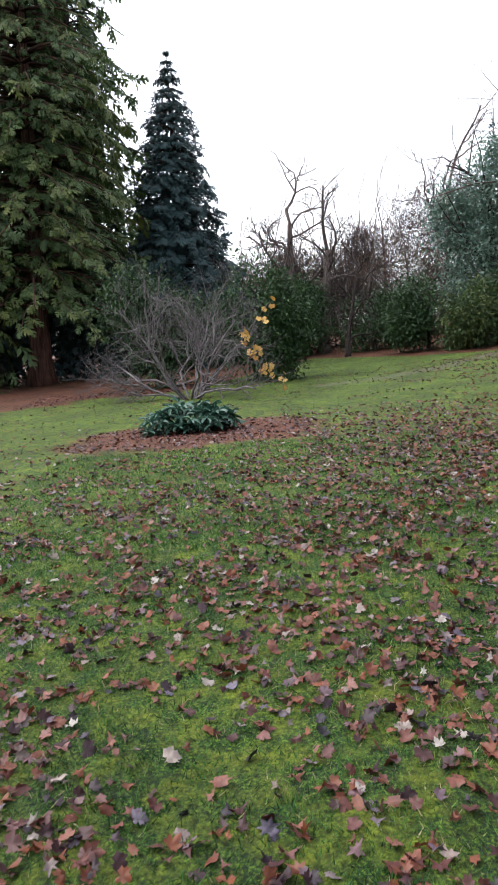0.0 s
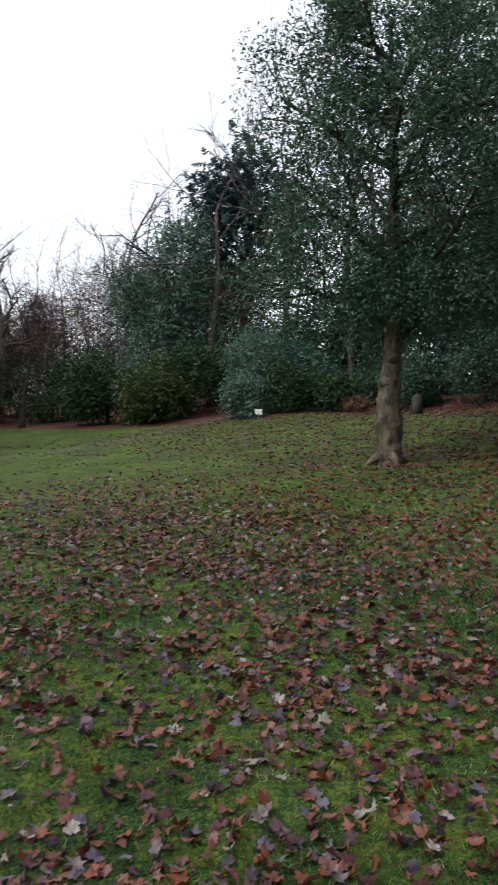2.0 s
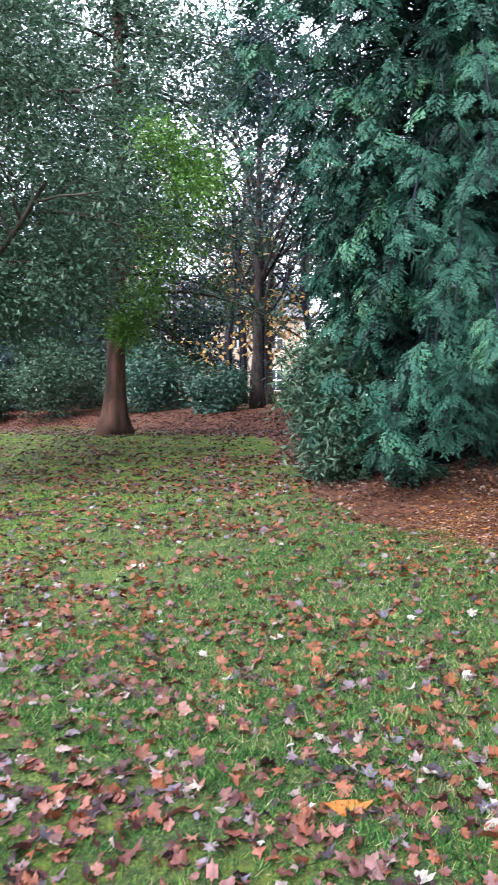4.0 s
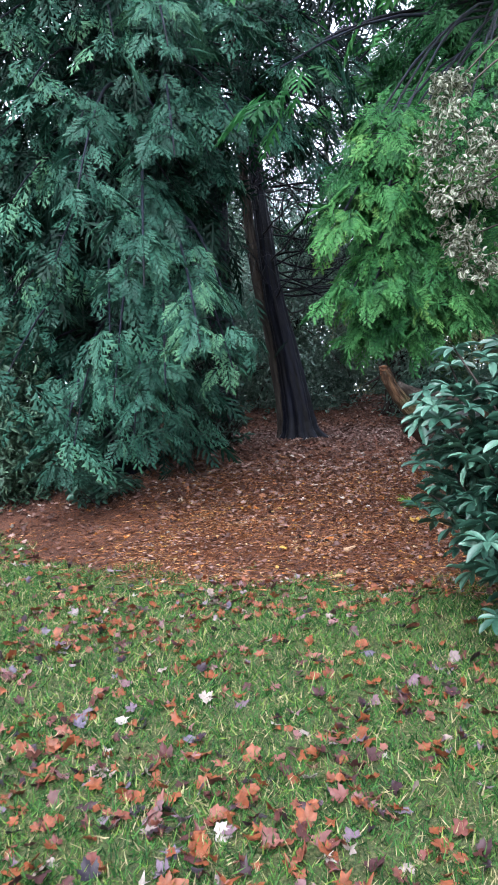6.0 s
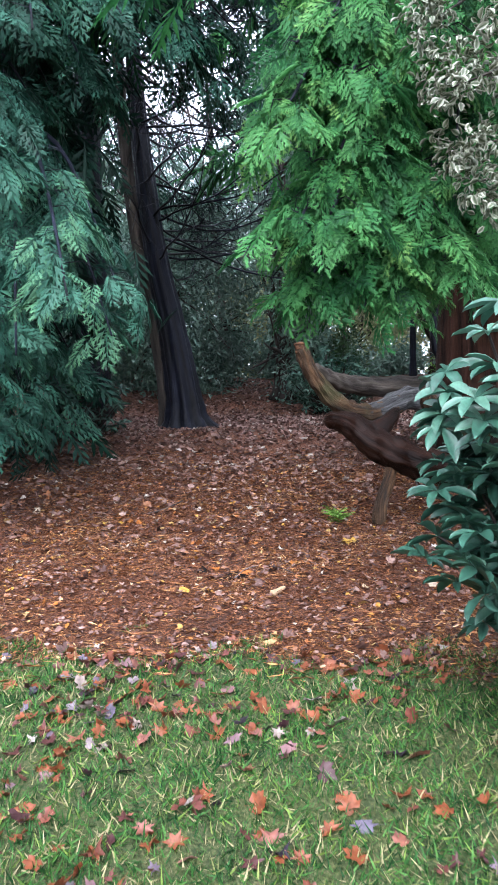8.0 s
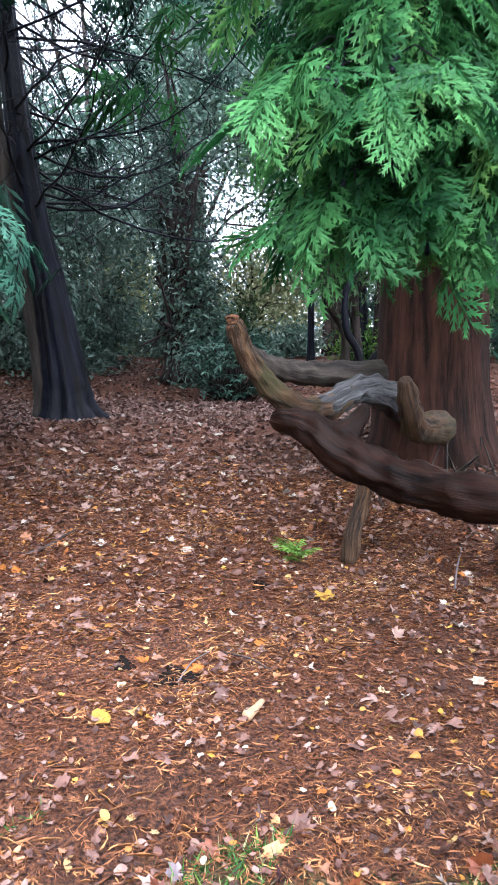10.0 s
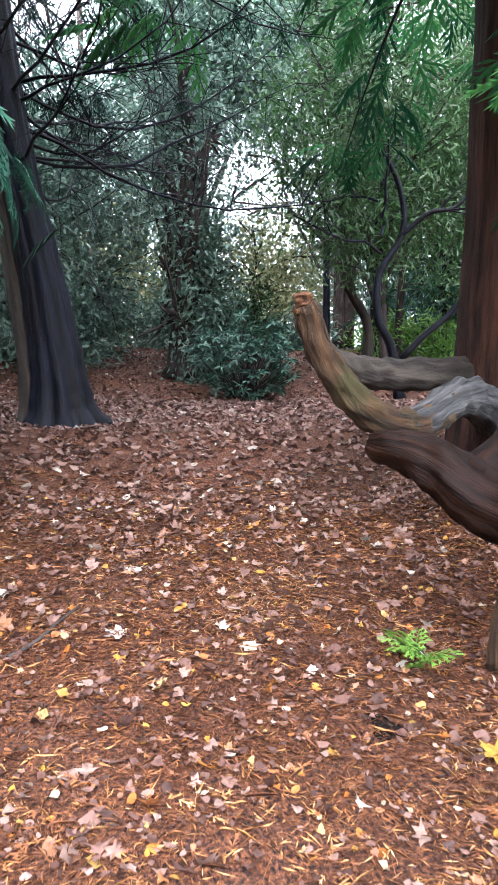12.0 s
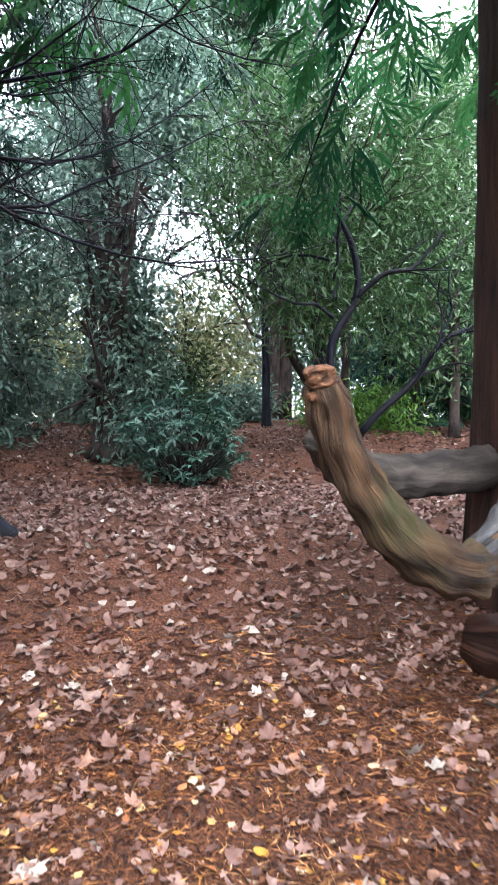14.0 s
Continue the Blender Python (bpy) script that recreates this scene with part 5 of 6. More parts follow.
def red_cedar():
    """The great cedar with a red trunk; its sprays hang over the path."""
    rng = np.random.default_rng(231)
    base = on_ground(13.4, 0.34, 0.26)
    t = thing("red_cedar", base, "great cedar with a straight red-brown fibrous trunk", "tree")
    s = Soup()
    tube(s, np.array([base + np.array([0.02 * math.sin(5 * u), 0.0, 17 * u]) for u in np.linspace(0, 1, 40)]),
         np.interp(np.linspace(0, 1, 40), (0, 0.025, 0.06, 0.12, 1), (0.74, 0.58, 0.505, 0.475, 0.11)), 30, 0.035, ribs=13, rib=0.07)
    part("trunk", s.mesh("trunk", BARK_RED, base, True), t)
    b, s = Soup(), Soup()
    top = base + np.array([0, 0, 4.5])
    # the curtain over the path: boughs fan out to a hanging front, lowest in its middle
    for k in range(36):
        u = (k * 0.618) % 1.0
        tier = k / 36
        ey = 1.95 + 1.08 * u
        ex = 8.45 + (0.7 if u < 0.6 else 0.25) * rng.random()
        ez = 2.72 + 0.3 * abs(2 * u - 1.1) + 1.6 * tier ** 1.2
        a = base + np.array([-0.5, 0.25, ez + 2.2 - base[2]])
        bough(rng, b, s, a, (ex, ey, ez), 0.45, 0.02, 75, 0.36, 0.235, (0.2, 0.85), 0.76 if u < 0.6 else 0.86, 0.8)
    # boughs further in and higher up, before the trunk, toned darker as shaded
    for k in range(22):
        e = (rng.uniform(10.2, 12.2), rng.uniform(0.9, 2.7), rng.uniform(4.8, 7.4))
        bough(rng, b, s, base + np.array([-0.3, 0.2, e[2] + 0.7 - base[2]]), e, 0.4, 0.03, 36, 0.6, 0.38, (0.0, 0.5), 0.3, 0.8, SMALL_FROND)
    # unseen inner boughs, added only to shade the trunk's foot; dark tones
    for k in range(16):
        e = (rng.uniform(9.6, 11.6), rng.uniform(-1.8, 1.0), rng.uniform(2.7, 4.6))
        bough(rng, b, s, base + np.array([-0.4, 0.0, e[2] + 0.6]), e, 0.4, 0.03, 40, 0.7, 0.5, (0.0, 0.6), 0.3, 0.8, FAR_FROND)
    # higher boughs over the path and all round the trunk, in similar dark tones
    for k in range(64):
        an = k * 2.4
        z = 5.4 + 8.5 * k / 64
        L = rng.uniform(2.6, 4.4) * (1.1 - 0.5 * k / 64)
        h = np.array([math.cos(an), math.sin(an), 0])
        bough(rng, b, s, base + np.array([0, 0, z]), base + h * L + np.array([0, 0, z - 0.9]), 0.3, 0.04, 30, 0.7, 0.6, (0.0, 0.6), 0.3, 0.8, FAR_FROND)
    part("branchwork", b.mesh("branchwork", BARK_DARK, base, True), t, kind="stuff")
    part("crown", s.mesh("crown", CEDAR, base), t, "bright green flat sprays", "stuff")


red_cedar()


def fallen_limbs():
    """Dead low limbs of the cedar lying in front of its trunk: one curls up, one is wet brown, one bleached."""
    rng = np.random.default_rng(241)
    base = on_ground(12.3, 1.5, 0.0)
    t = thing("dead_cedar_limbs", base, "tangled dead cedar limbs, one curling up, one resting on a stub", "log")
    s = Soup()
    p = curve_pts([(11.78, 2.64, 2.22), (11.83, 2.56, 2.04), (11.86, 2.42, 1.84), (11.87, 2.27, 1.68), (11.92, 2.08, 1.59), (12.05, 1.86, 1.60), (12.2, 1.62, 1.70)], 48)
    tube(s, p, np.interp(np.linspace(0, 1, 48), (0, 0.03, 0.2, 0.5, 0.7, 1), (0.054, 0.064, 0.068, 0.084, 0.088, 0.09)), 36, 0.06, gnarl=0.26)
    up = part("curling_limb", s.mesh("curling_limb", WOOD_GREEN, base, True), t, "upturned mossy limb with stripped bark")
    s = Soup()
    e = np.array([11.775, 2.645, 2.225])
    tube(s, curve_pts([e - (0, 0, 0.06), e - (0, 0, 0.01), e + (-0.012, 0.012, 0.03), e + (-0.016, 0.016, 0.045)], 12), np.interp(np.linspace(0, 1, 12), (0, 0.5, 0.9, 1), (0.040, 0.046, 0.040, 0.02)), 22, 0.12, gnarl=0.2)
    part("broken_end", s.mesh("broken_end", WOOD_CUT, base), up, "splintered broken end")
    s = Soup()
    p = curve_pts([(11.93, 2.06, 1.60), (12.05, 1.84, 1.62), (12.22, 1.58, 1.72), (12.5, 1.3, 1.72), (12.95, 0.9, 1.6), (13.3, 0.6, 1.5)], 44)
    tube(s, p, np.interp(np.linspace(0, 1, 44), (0, 0.15, 0.4, 1), (0.05, 0.09, 0.105, 0.16)), 36, 0.07, gnarl=0.17)
    part("bleached_limb", s.mesh("bleached_limb", WOOD_GREY, base, True), t, "bleached grey furrowed limb")
    s = Soup()
    p = curve_pts([(12.25, 2.46, 2.06), (12.42, 2.28, 1.96), (12.62, 2.05, 1.90), (12.9, 1.7, 1.87), (13.2, 1.25, 1.88), (13.5, 0.7, 1.9)], 36)
    tube(s, p, np.interp(np.linspace(0, 1, 36), (0, 0.2, 0.5, 1), (0.05, 0.08, 0.10, 0.13)), 30, 0.06, gnarl=0.18)
    part("back_limb", s.mesh("back_limb", BARK_TWIN, base, True), t, "dark mossy limb running to the trunk")
    s = Soup()
    p = curve_pts([(11.32, 2.46, 1.55), (11.14, 2.27, 1.50), (10.96, 2.08, 1.34), (10.80, 1.88, 1.22), (10.55, 1.66, 1.14), (10.30, 1.40, 1.10), (10.05, 0.9, 1.02), (9.85, 0.2, 0.86), (9.7, -0.4, 0.70)], 60)
    tube(s, p, np.interp(np.linspace(0, 1, 60), (0, 0.03, 0.10, 0.22, 0.5, 1), (0.045, 0.075, 0.095, 0.135, 0.125, 0.17)), 36, 0.09, gnarl=0.2)
    brown = part("brown_limb", s.mesh("brown_limb", WOOD_WET, base, True), t, "wet dark brown limb with a smooth surface")
    s = Soup()
    tube(s, curve_pts([(11.0, 2.12, 1.42), (11.06, 1.98, 1.52), (11.12, 1.90, 1.60), (11.15, 1.88, 1.64)], 9), [0.10, 0.095, 0.085, 0.07, 0.06, 0.05, 0.042, 0.032, 0.012], 10, 0.14)
    part("knob", s.mesh("knob", WOOD_WET, base, True), brown)
    s = Soup()
    g = on_ground(10.72, 2.13, 0.02)
    tube(s, curve_pts([(10.86, 1.96, 1.24), (10.80, 2.03, 1.05), g + (0.02, -0.02, 0.15), g], 12), np.linspace(0.045, 0.055, 12), 16, 0.1, gnarl=0.18)
    part("stub_leg", s.mesh("stub_leg", WOOD_GREEN, base, True), brown, "short pale stub on which it rests")
    s = Soup()
    p = curve_pts([(11.02, 1.66, 1.80), (11.12, 1.58, 1.62), (11.28, 1.46, 1.48), (11.55, 1.25, 1.45), (12.1, 0.9, 1.42), (12.9, 0.55, 1.4)], 32)
    tube(s, p, np.interp(np.linspace(0, 1, 32), (0, 0.1, 0.4, 1), (0.045, 0.07, 0.09, 0.15)), 24, 0.08, gnarl=0.18)
    part("mossy_stub", s.mesh("mossy_stub", WOOD_GREEN, base, True), t, "short mossy upturned stub with pale end")
    s = Soup()
    for k in range(26):
        a = rng.uniform(0, 2 * math.pi)
        q = on_ground(11.9 + 0.75 * math.cos(a), 0.9 + 0.7 * math.sin(a))
        tube(s, [q, q + rng.normal(0, 0.15, 3) + (0, 0, 0.05), q + rng.normal(0, 0.35, 3) + (0, 0, 0.03)], [0.012, 0.009, 0.004], 4, caps=False)
    part("twigwork", s.mesh("twigwork", BARK_TWIN, base, True), t, kind="stuff")


fallen_limbs()


def variegated_holly():
    """A holly whose cream-edged leaves hang in uneven clusters from thin boughs."""
    rng = np.random.default_rng(251)
    base = on_ground(8.9, 0.75)
    t = thing("variegated_holly", base, "variegated holly with cream-edged leaves in hanging clusters", "shrub")
    s, b, f = Soup(), Soup(), Soup()
    top = np.array([8.6, 1.1, 4.6])
    tube(s, curve_pts([base, base + (-0.05, 0.1, 1.8), top], 12), np.linspace(0.055, 0.02, 12), 8, 0.08)
    part("stem", s.mesh("stem", BARK_TWIN, base, True), t)
    for k in range(17):
        u = (k + 0.5) / 17
        c = np.array([8.1 + rng.normal(0, 0.12), 1.98 + 0.42 * math.sin(k * 2.4) - 0.12 * (1 - u), 2.55 + 1.35 * u])
        root = base + (top - base) * min(1.0, 0.45 + 0.55 * u)
        tube(b, curve_pts([root, (root + c) / 2 + (0, 0, 0.22), c], 8), np.linspace(0.014, 0.004, 8), 4, caps=False)
        r = rng.uniform(0.11, 0.2)
        q = c + unit(rng.normal(0, 1, (26, 3))) * r * rng.random((26, 1)) ** 0.5 * np.array([1, 1, 1.25])
        leafy(rng, f, q, unit(q - c), 9, 0.025, 0.042, oval_shape(0.55, 0.2, 0.42), 0.3, (0.3, 0.75))
    part("branchwork", b.mesh("branchwork", BARK_TWIN, base, True), t, kind="stuff")
    part("foliage", f.mesh("foliage", VARIEGATED, base), t, kind="stuff")


variegated_holly()

# ---------------------------------------------------------------- the wood beyond
rhododendron("clearing_shrub", 261, (19.1, 1.35), (0.9, 0.75), 1.2, 260, "loose grey-green shrub of small narrow leaves in the clearing", 0.12, 7)
evergreen("ivy_trunk", 262, (20.7, 2.05), (20.6, 2.0, 4.6), (0.75, 0.75, 3.4), "trunk wrapped in dark ivy and hanging leaves", GREY_GREEN, 0.3, 900, 11, 0.13, LEAF, 0.2, BARK_BROWN)
evergreen("laurel_thicket", 263, (22.5, 4.6), (22.3, 4.4, 4.6), (2.4, 2.2, 3.2), "grey-green laurel thicket with glossy leaves", GREY_GREEN, 0.12, 1500, 15, 0.145, LEAF, 0.22)
evergreen("laurel_thicket", 264, (23.5, 8.0), (23.2, 8.0, 5.0), (2.6, 2.6, 4.0), "tall laurel thicket behind the twin trunk", GREY_GREEN, 0.12, 1300, 14, 0.155, LEAF, 0.25)
evergreen("laurel_thicket", 265, (19.3, 7.6), (19.3, 7.6, 4.0), (2.2, 2.0, 3.0), "dark laurel thicket under the trees", HOLLY, 0.12, 1000, 12, 0.15, LONG_LEAF, 0.22)
evergreen("laurel_thicket", 266, (24.5, 1.5), (24.5, 1.4, 7.6), (2.6, 2.4, 3.4), "tall grey-green laurel with an open crown", GREY_GREEN, 0.14, 1400, 13, 0.155, LEAF, 0.25)
for k, (x, y, r, h) in enumerate(((25.0, 3.4, 1.2, 1.3), (26.0, 5.6, 1.3, 1.5), (24.6, 6.6, 1.1, 1.2), (26.5, 0.6, 1.3, 1.2), (26.2, 8.6, 1.3, 1.5), (25.2, 1.9, 0.9, 0.9), (25.6, -1.2, 0.9, 0.8))):
    evergreen("bank_shrub", 340 + k, (x, y), (x, y, float(height(x, y)) + h * 0.45), (r, r, h * 0.6), "low evergreen shrub on the wooded bank", GREY_GREEN, 0.05, 260, 11, 0.16, LEAF, 0.18, category="shrub", limbs=6, group="low shrubs on the wooded bank")
evergreen("small_laurel", 267, (21.2, 0.75), (21.2, 0.75, 2.9), (0.55, 0.5, 0.8), "young laurel bush in the clearing", LAUREL, 0.03, 160, 10, 0.14, LONG_LEAF, 0.12, category="shrub", limbs=6)
evergreen("tall_laurel", 268, (20.8, -1.6), (20.5, -1.3, 6.2), (2.6, 2.2, 2.7), "tall laurel crown over the clearing, its light green coloured as sunlit", SUNLIT_LAUREL, 0.1, 1300, 11, 0.15, LONG_LEAF, 0.22)
evergreen("tall_laurel", 269, (22.0, -4.6), (21.8, -4.6, 6.0), (2.6, 2.4, 3.6), "tall laurel at the wood's bright side, its light green coloured as sunlit", SUNLIT_LAUREL, 0.1, 1200, 11, 0.16, LONG_LEAF, 0.24)
evergreen("hazel", 270, (31.0, -1.6), (31.0, -1.6, 4.6), (3.2, 2.6, 2.6), "pale yellow-green hazel in the open beyond the trunks", HAZEL, 0.08, 900, 10, 0.17, ROUND_LEAF, 0.28)
evergreen("hazel", 271, (34.0, 1.8), (34.0, 1.8, 5.0), (3.4, 2.6, 3.0), "pale hazel in the open beyond the clearing", HAZEL, 0.08, 800, 10, 0.18, ROUND_LEAF, 0.3)
evergreen("blue_green_conifer", 272, (24.5, -5.4), (24.5, -5.4, 3.6), (2.2, 2.0, 2.2), "soft blue-green conifer behind the curved tree", CYPRESS, 0.15, 450, 4, 0.45, FAR_FROND, 0.3)
evergreen("low_fern_bank", 273, (23.0, -3.0), (23.0, -3.2, 2.6), (1.6, 1.3, 0.5), "bright green low growth on the bank", LIME, 0.03, 260, 10, 0.15, LONG_LEAF, 0.14, category="shrub", limbs=5)


def bent_trunk(name, seed, ctrl, r0, r1, label, material, side_limbs=(), leaves=None):
    rng = np.random.default_rng(seed)
    base = on_ground(ctrl[0][0], ctrl[0][1])
    t = thing(name, base, label, "tree")
    c = [base] + [np.array(q, float) for q in ctrl[1:]]
    s = Soup()
    tube(s, curve_pts(c, 30), np.interp(np.linspace(0, 1, 30), (0, 0.05, 0.15, 1), (r0 * 1.5, r0 * 1.1, r0, r1)), 10, 0.08)
    part("trunk", s.mesh("trunk", material, base, True), t)
    s, tips = Soup(), []
    for q, a, b2 in side_limbs:
        p = curve_pts(q, 12)
        tube(s, p, np.linspace(a, b2, 12), 7, 0.06)
        for k in range(6):
            i = rng.integers(5, 12)
            d = unit(p[i] - p[i - 2] + rng.normal(0, 0.5, 3) * np.linalg.norm(p[i] - p[i - 2]))
            grow(rng, s, p[i], d, rng.uniform(0.7, 1.4), b2 * 0.8, 1, tips, 0.7, 4, 0.1, 0.25)
    end = c[-1]
    for k in range(7):
        d = unit(np.array([math.cos(k * 2.4), math.sin(k * 2.4), 0.6]))
        grow(rng, s, end - np.array([0, 0, 0.25 * k]), d, rng.uniform(1.2, 2.0), r1 * 0.7, 2, tips, 0.7, 4, 0.1, 0.25)
    part("twigwork", s.mesh("twigwork", material, base, True), t, kind="stuff")
    if leaves:
        f = Soup()
        p, d = (np.array([q[i] for q in tips]) for i in (0, 1))
        leafy(rng, f, p, d, 7, 0.16, 0.13, LONG_LEAF)
        part("crown", f.mesh("crown", leaves, base), t, kind="stuff")


bent_trunk("curved_rhododendron_tree", 281, [(18.9, -1.05), (18.85, -0.85, 2.35), (18.8, -0.62, 2.75), (18.8, -0.62, 3.4), (18.75, -0.95, 4.0), (18.7, -0.9, 4.6), (18.7, -0.6, 5.2)], 0.075, 0.035, "dark sinuous rhododendron tree with a low side limb", BARK_DARK,
           (([(18.9, -1.05, 2.15), (18.8, -1.35, 2.5), (18.7, -1.75, 2.85), (18.5, -2.1, 3.4), (18.4, -2.5, 3.6)], 0.06, 0.03), ([(18.76, -0.9, 3.95), (18.6, -1.3, 4.3), (18.5, -1.7, 4.4), (18.4, -2.1, 4.9)], 0.045, 0.02)), LAUREL)
bent_trunk("pale_leaning_trunk", 282, [(21.6, -1.55), (21.5, -1.5, 2.9), (21.5, -1.1, 3.6), (21.4, -0.95, 4.6), (21.3, -0.9, 6.5)], 0.10, 0.05, "pale leaning trunk at the clearing's edge", BARK_TWIN)
bent_trunk("straight_dark_trunk", 283, [(23.5, -2.55), (23.5, -2.55, 4.0), (23.5, -2.5, 7.5)], 0.22, 0.14, "straight dark trunk at the clearing's edge", BARK_DARK)
bent_trunk("straight_dark_trunk", 284, [(23.8, -1.45), (23.8, -1.45, 4.0), (23.8, -1.4, 7.0)], 0.09, 0.06, "thin dark trunk at the clearing's edge", BARK_DARK)
bent_trunk("straight_dark_trunk", 285, [(23.0, -2.75), (23.0, -2.85, 4.0), (23.0, -3.0, 7.0)], 0.09, 0.06, "thin leaning dark trunk at the clearing's edge", BARK_BROWN)
bent_trunk("straight_dark_trunk", 286, [(24.5, -4.6), (24.5, -4.6, 4.0), (24.5, -4.6, 8.0)], 0.2, 0.12, "straight dark trunk behind the curved tree", BARK_DARK)
for k, (x, y, z, r, m) in enumerate(((33, 8, 6.5, 4.0, GREY_GREEN), (36, -8, 6.0, 4.0, GREY_GREEN), (30, -11, 6.0, 3.6, LAUREL), (28, 12, 6.5, 3.8, HOLLY), (26, -9, 5.0, 2.6, SUNLIT_LAUREL), (18.5, -7.5, 5.0, 2.8, HOLLY), (40, 2, 9.5, 4.5, GREY_GREEN), (29, 7.5, 7.0, 3.2, GREY_GREEN), (26.0, 9.5, 8.0, 3.0, HOLLY), (27.0, -6.0, 8.5, 2.8, LAUREL), (29.5, 0.5, 12.0, 3.2, HOLLY), (28.5, -3.6, 12.5, 2.8, HOLLY))):
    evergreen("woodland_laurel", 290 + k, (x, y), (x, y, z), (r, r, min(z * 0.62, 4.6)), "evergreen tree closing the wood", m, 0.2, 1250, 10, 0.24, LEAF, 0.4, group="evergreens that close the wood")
for k, (x, y, h) in enumerate(((27, 3.5, 13), (29, 6.0, 14), (28, -3.2, 13), (33, -5, 14), (21, 9.5, 12), (36, 4, 15))):
    bare_tree("bare_woodland_tree", 300 + k, (x, y), h, 0.16, "leafless woodland tree with fine twigs against the sky", 5, 4, 0.3, (0.2, 0.2), 0.6, group="leafless trees in the wood")


def overhead_boughs():
    """The canopy over the path, hanging in from above: a cypress that stands beside it."""
    rng = np.random.default_rng(311)
    base = on_ground(17.6, 5.6)
    t = thing("canopy_cypress", base, "dark cypress whose boughs hang over the clearing", "tree")
    s = Soup()
    tube(s, np.array([base + np.array([0, 0.02 * u, 15 * u]) for u in np.linspace(0, 1, 16)]), np.linspace(0.3, 0.05, 16), 10, 0.05)
    part("trunk", s.mesh("trunk", BARK_DARK, base, True), t)
    b, s = Soup(), Soup()
    for k in range(24):
        a = -1.9 + 2.0 * rng.random() if k % 3 else rng.uniform(-math.pi, math.pi)
        z = rng.uniform(5.4, 9.5)
        L = rng.uniform(2.5, 4.6)
        h = np.array([math.cos(a), math.sin(a), 0])
        bough(rng, b, s, base + np.array([0, 0, z]), base + h * L + np.array([0, 0, z - rng.uniform(0.6, 1.6)]), 0.3, 0.03, 24, 0.7, 0.36, (0.0, 0.55), 0.4, 0.9, SMALL_FROND)
    part("branchwork", b.mesh("branchwork", BARK_DARK, base, True), t, kind="stuff")
    part("crown", s.mesh("crown", CYPRESS, base), t, kind="stuff")


overhead_boughs()


# ---------------------------------------------------------------- woods all round, far off
def far_woods():
    rng = np.random.default_rng(321)
    s, b = Soup(), Soup()
    a = rng.uniform(0, 2 * math.pi, 3600)
    r = rng.uniform(56, 74, 3600)
    c = np.stack([6 + r * np.cos(a), 14 + r * np.sin(a), np.zeros(3600)], -1)
    top = 6.5 + 2.5 * np.sin(a * 9) + 1.5 * np.sin(a * 23 + 1)
    c[:, 2] = height(c[:, 0], c[:, 1]) + top * rng.random(3600) ** 0.8
    leafy(rng, s, c, unit(np.stack([-np.cos(a), -np.sin(a), 0.3 + 0 * a], -1)), 9, 0.8, 0.6, LEAF)
    tagged(new("far_woods", s.mesh("far_woods", OLIVE)), "dark belt of far woods round the park", "woods", kind="stuff")


far_woods()
for k, (x, y, h) in enumerate(((-14, -12, 14), (0, -16, 15), (16, -14, 14), (28, -18, 15), (-24, 8, 15), (-26, 24, 16))):
    evergreen("park_tree", 330 + k, (x, y), (x, y, h * 0.55), (4.5, 4.5, h * 0.42), "evergreen park tree standing off the lawn", HOLLY, 0.3, 500, 10, 0.35, LEAF, 0.6, group="park trees round the lawn")


# ---------------------------------------------------------------- fallen leaves, needles, grass
def maple_shape(curl, twist, fold):
    """A fallen maple leaf: five toothed lobes, its edges curled up and one side folded."""
    deg = np.radians([0, 13, 21, 33, 50, 62, 70, 88, 108, 126, 152])
    rad = np.array([1.0, 0.78, 0.82, 0.58, 0.93, 0.74, 0.76, 0.54, 0.74, 0.58, 0.52])
    th = np.concatenate([deg, [math.pi], -deg[:0:-1]])
    r = 0.55 * np.concatenate([rad, [0.14], rad[:0:-1]])
    x, y = r * np.cos(th), r * np.sin(th)
    z = curl * (x * x + 0.6 * y * y) + twist * x * y + fold * np.maximum(y, 0) + 0.05 * np.sin(5 * th + curl)
    v = np.concatenate([[[0, 0, 0]], np.stack([x, y, z], -1), [[-0.1, 0.01, 0], [-0.1, -0.01, 0], [-0.75, 0.05, 0.06]]])
    m = len(th)
    k = np.arange(m)
    f = np.concatenate([np.stack([np.zeros(m, int), 1 + k, 1 + (k + 1) % m], -1), [[m + 1, m + 3, m + 2]]])
    return v, f


MAPLE, OAK = maple_shape(0.35, 0.2, 0.1), lobed_shape(6, 0.42, 0.25, 0.62, 0.35, 14)
MAPLE_CURLED, MAPLE_FOLDED = maple_shape(1.1, -0.4, 0.2), maple_shape(-0.5, 0.5, 0.9)
OAK_CURLED = lobed_shape(7, 0.5, 0.3, 0.7, 1.0, 14)
SCRAP = lobed_shape(2, 0.25, 0.2, 0.7, 0.6, 6)
BEECH, CURLED = lobed_shape(1, 0.12, 0.25, 0.62, 0.35, 10), lobed_shape(3, 0.3, 0.3, 0.75, 0.75, 12)


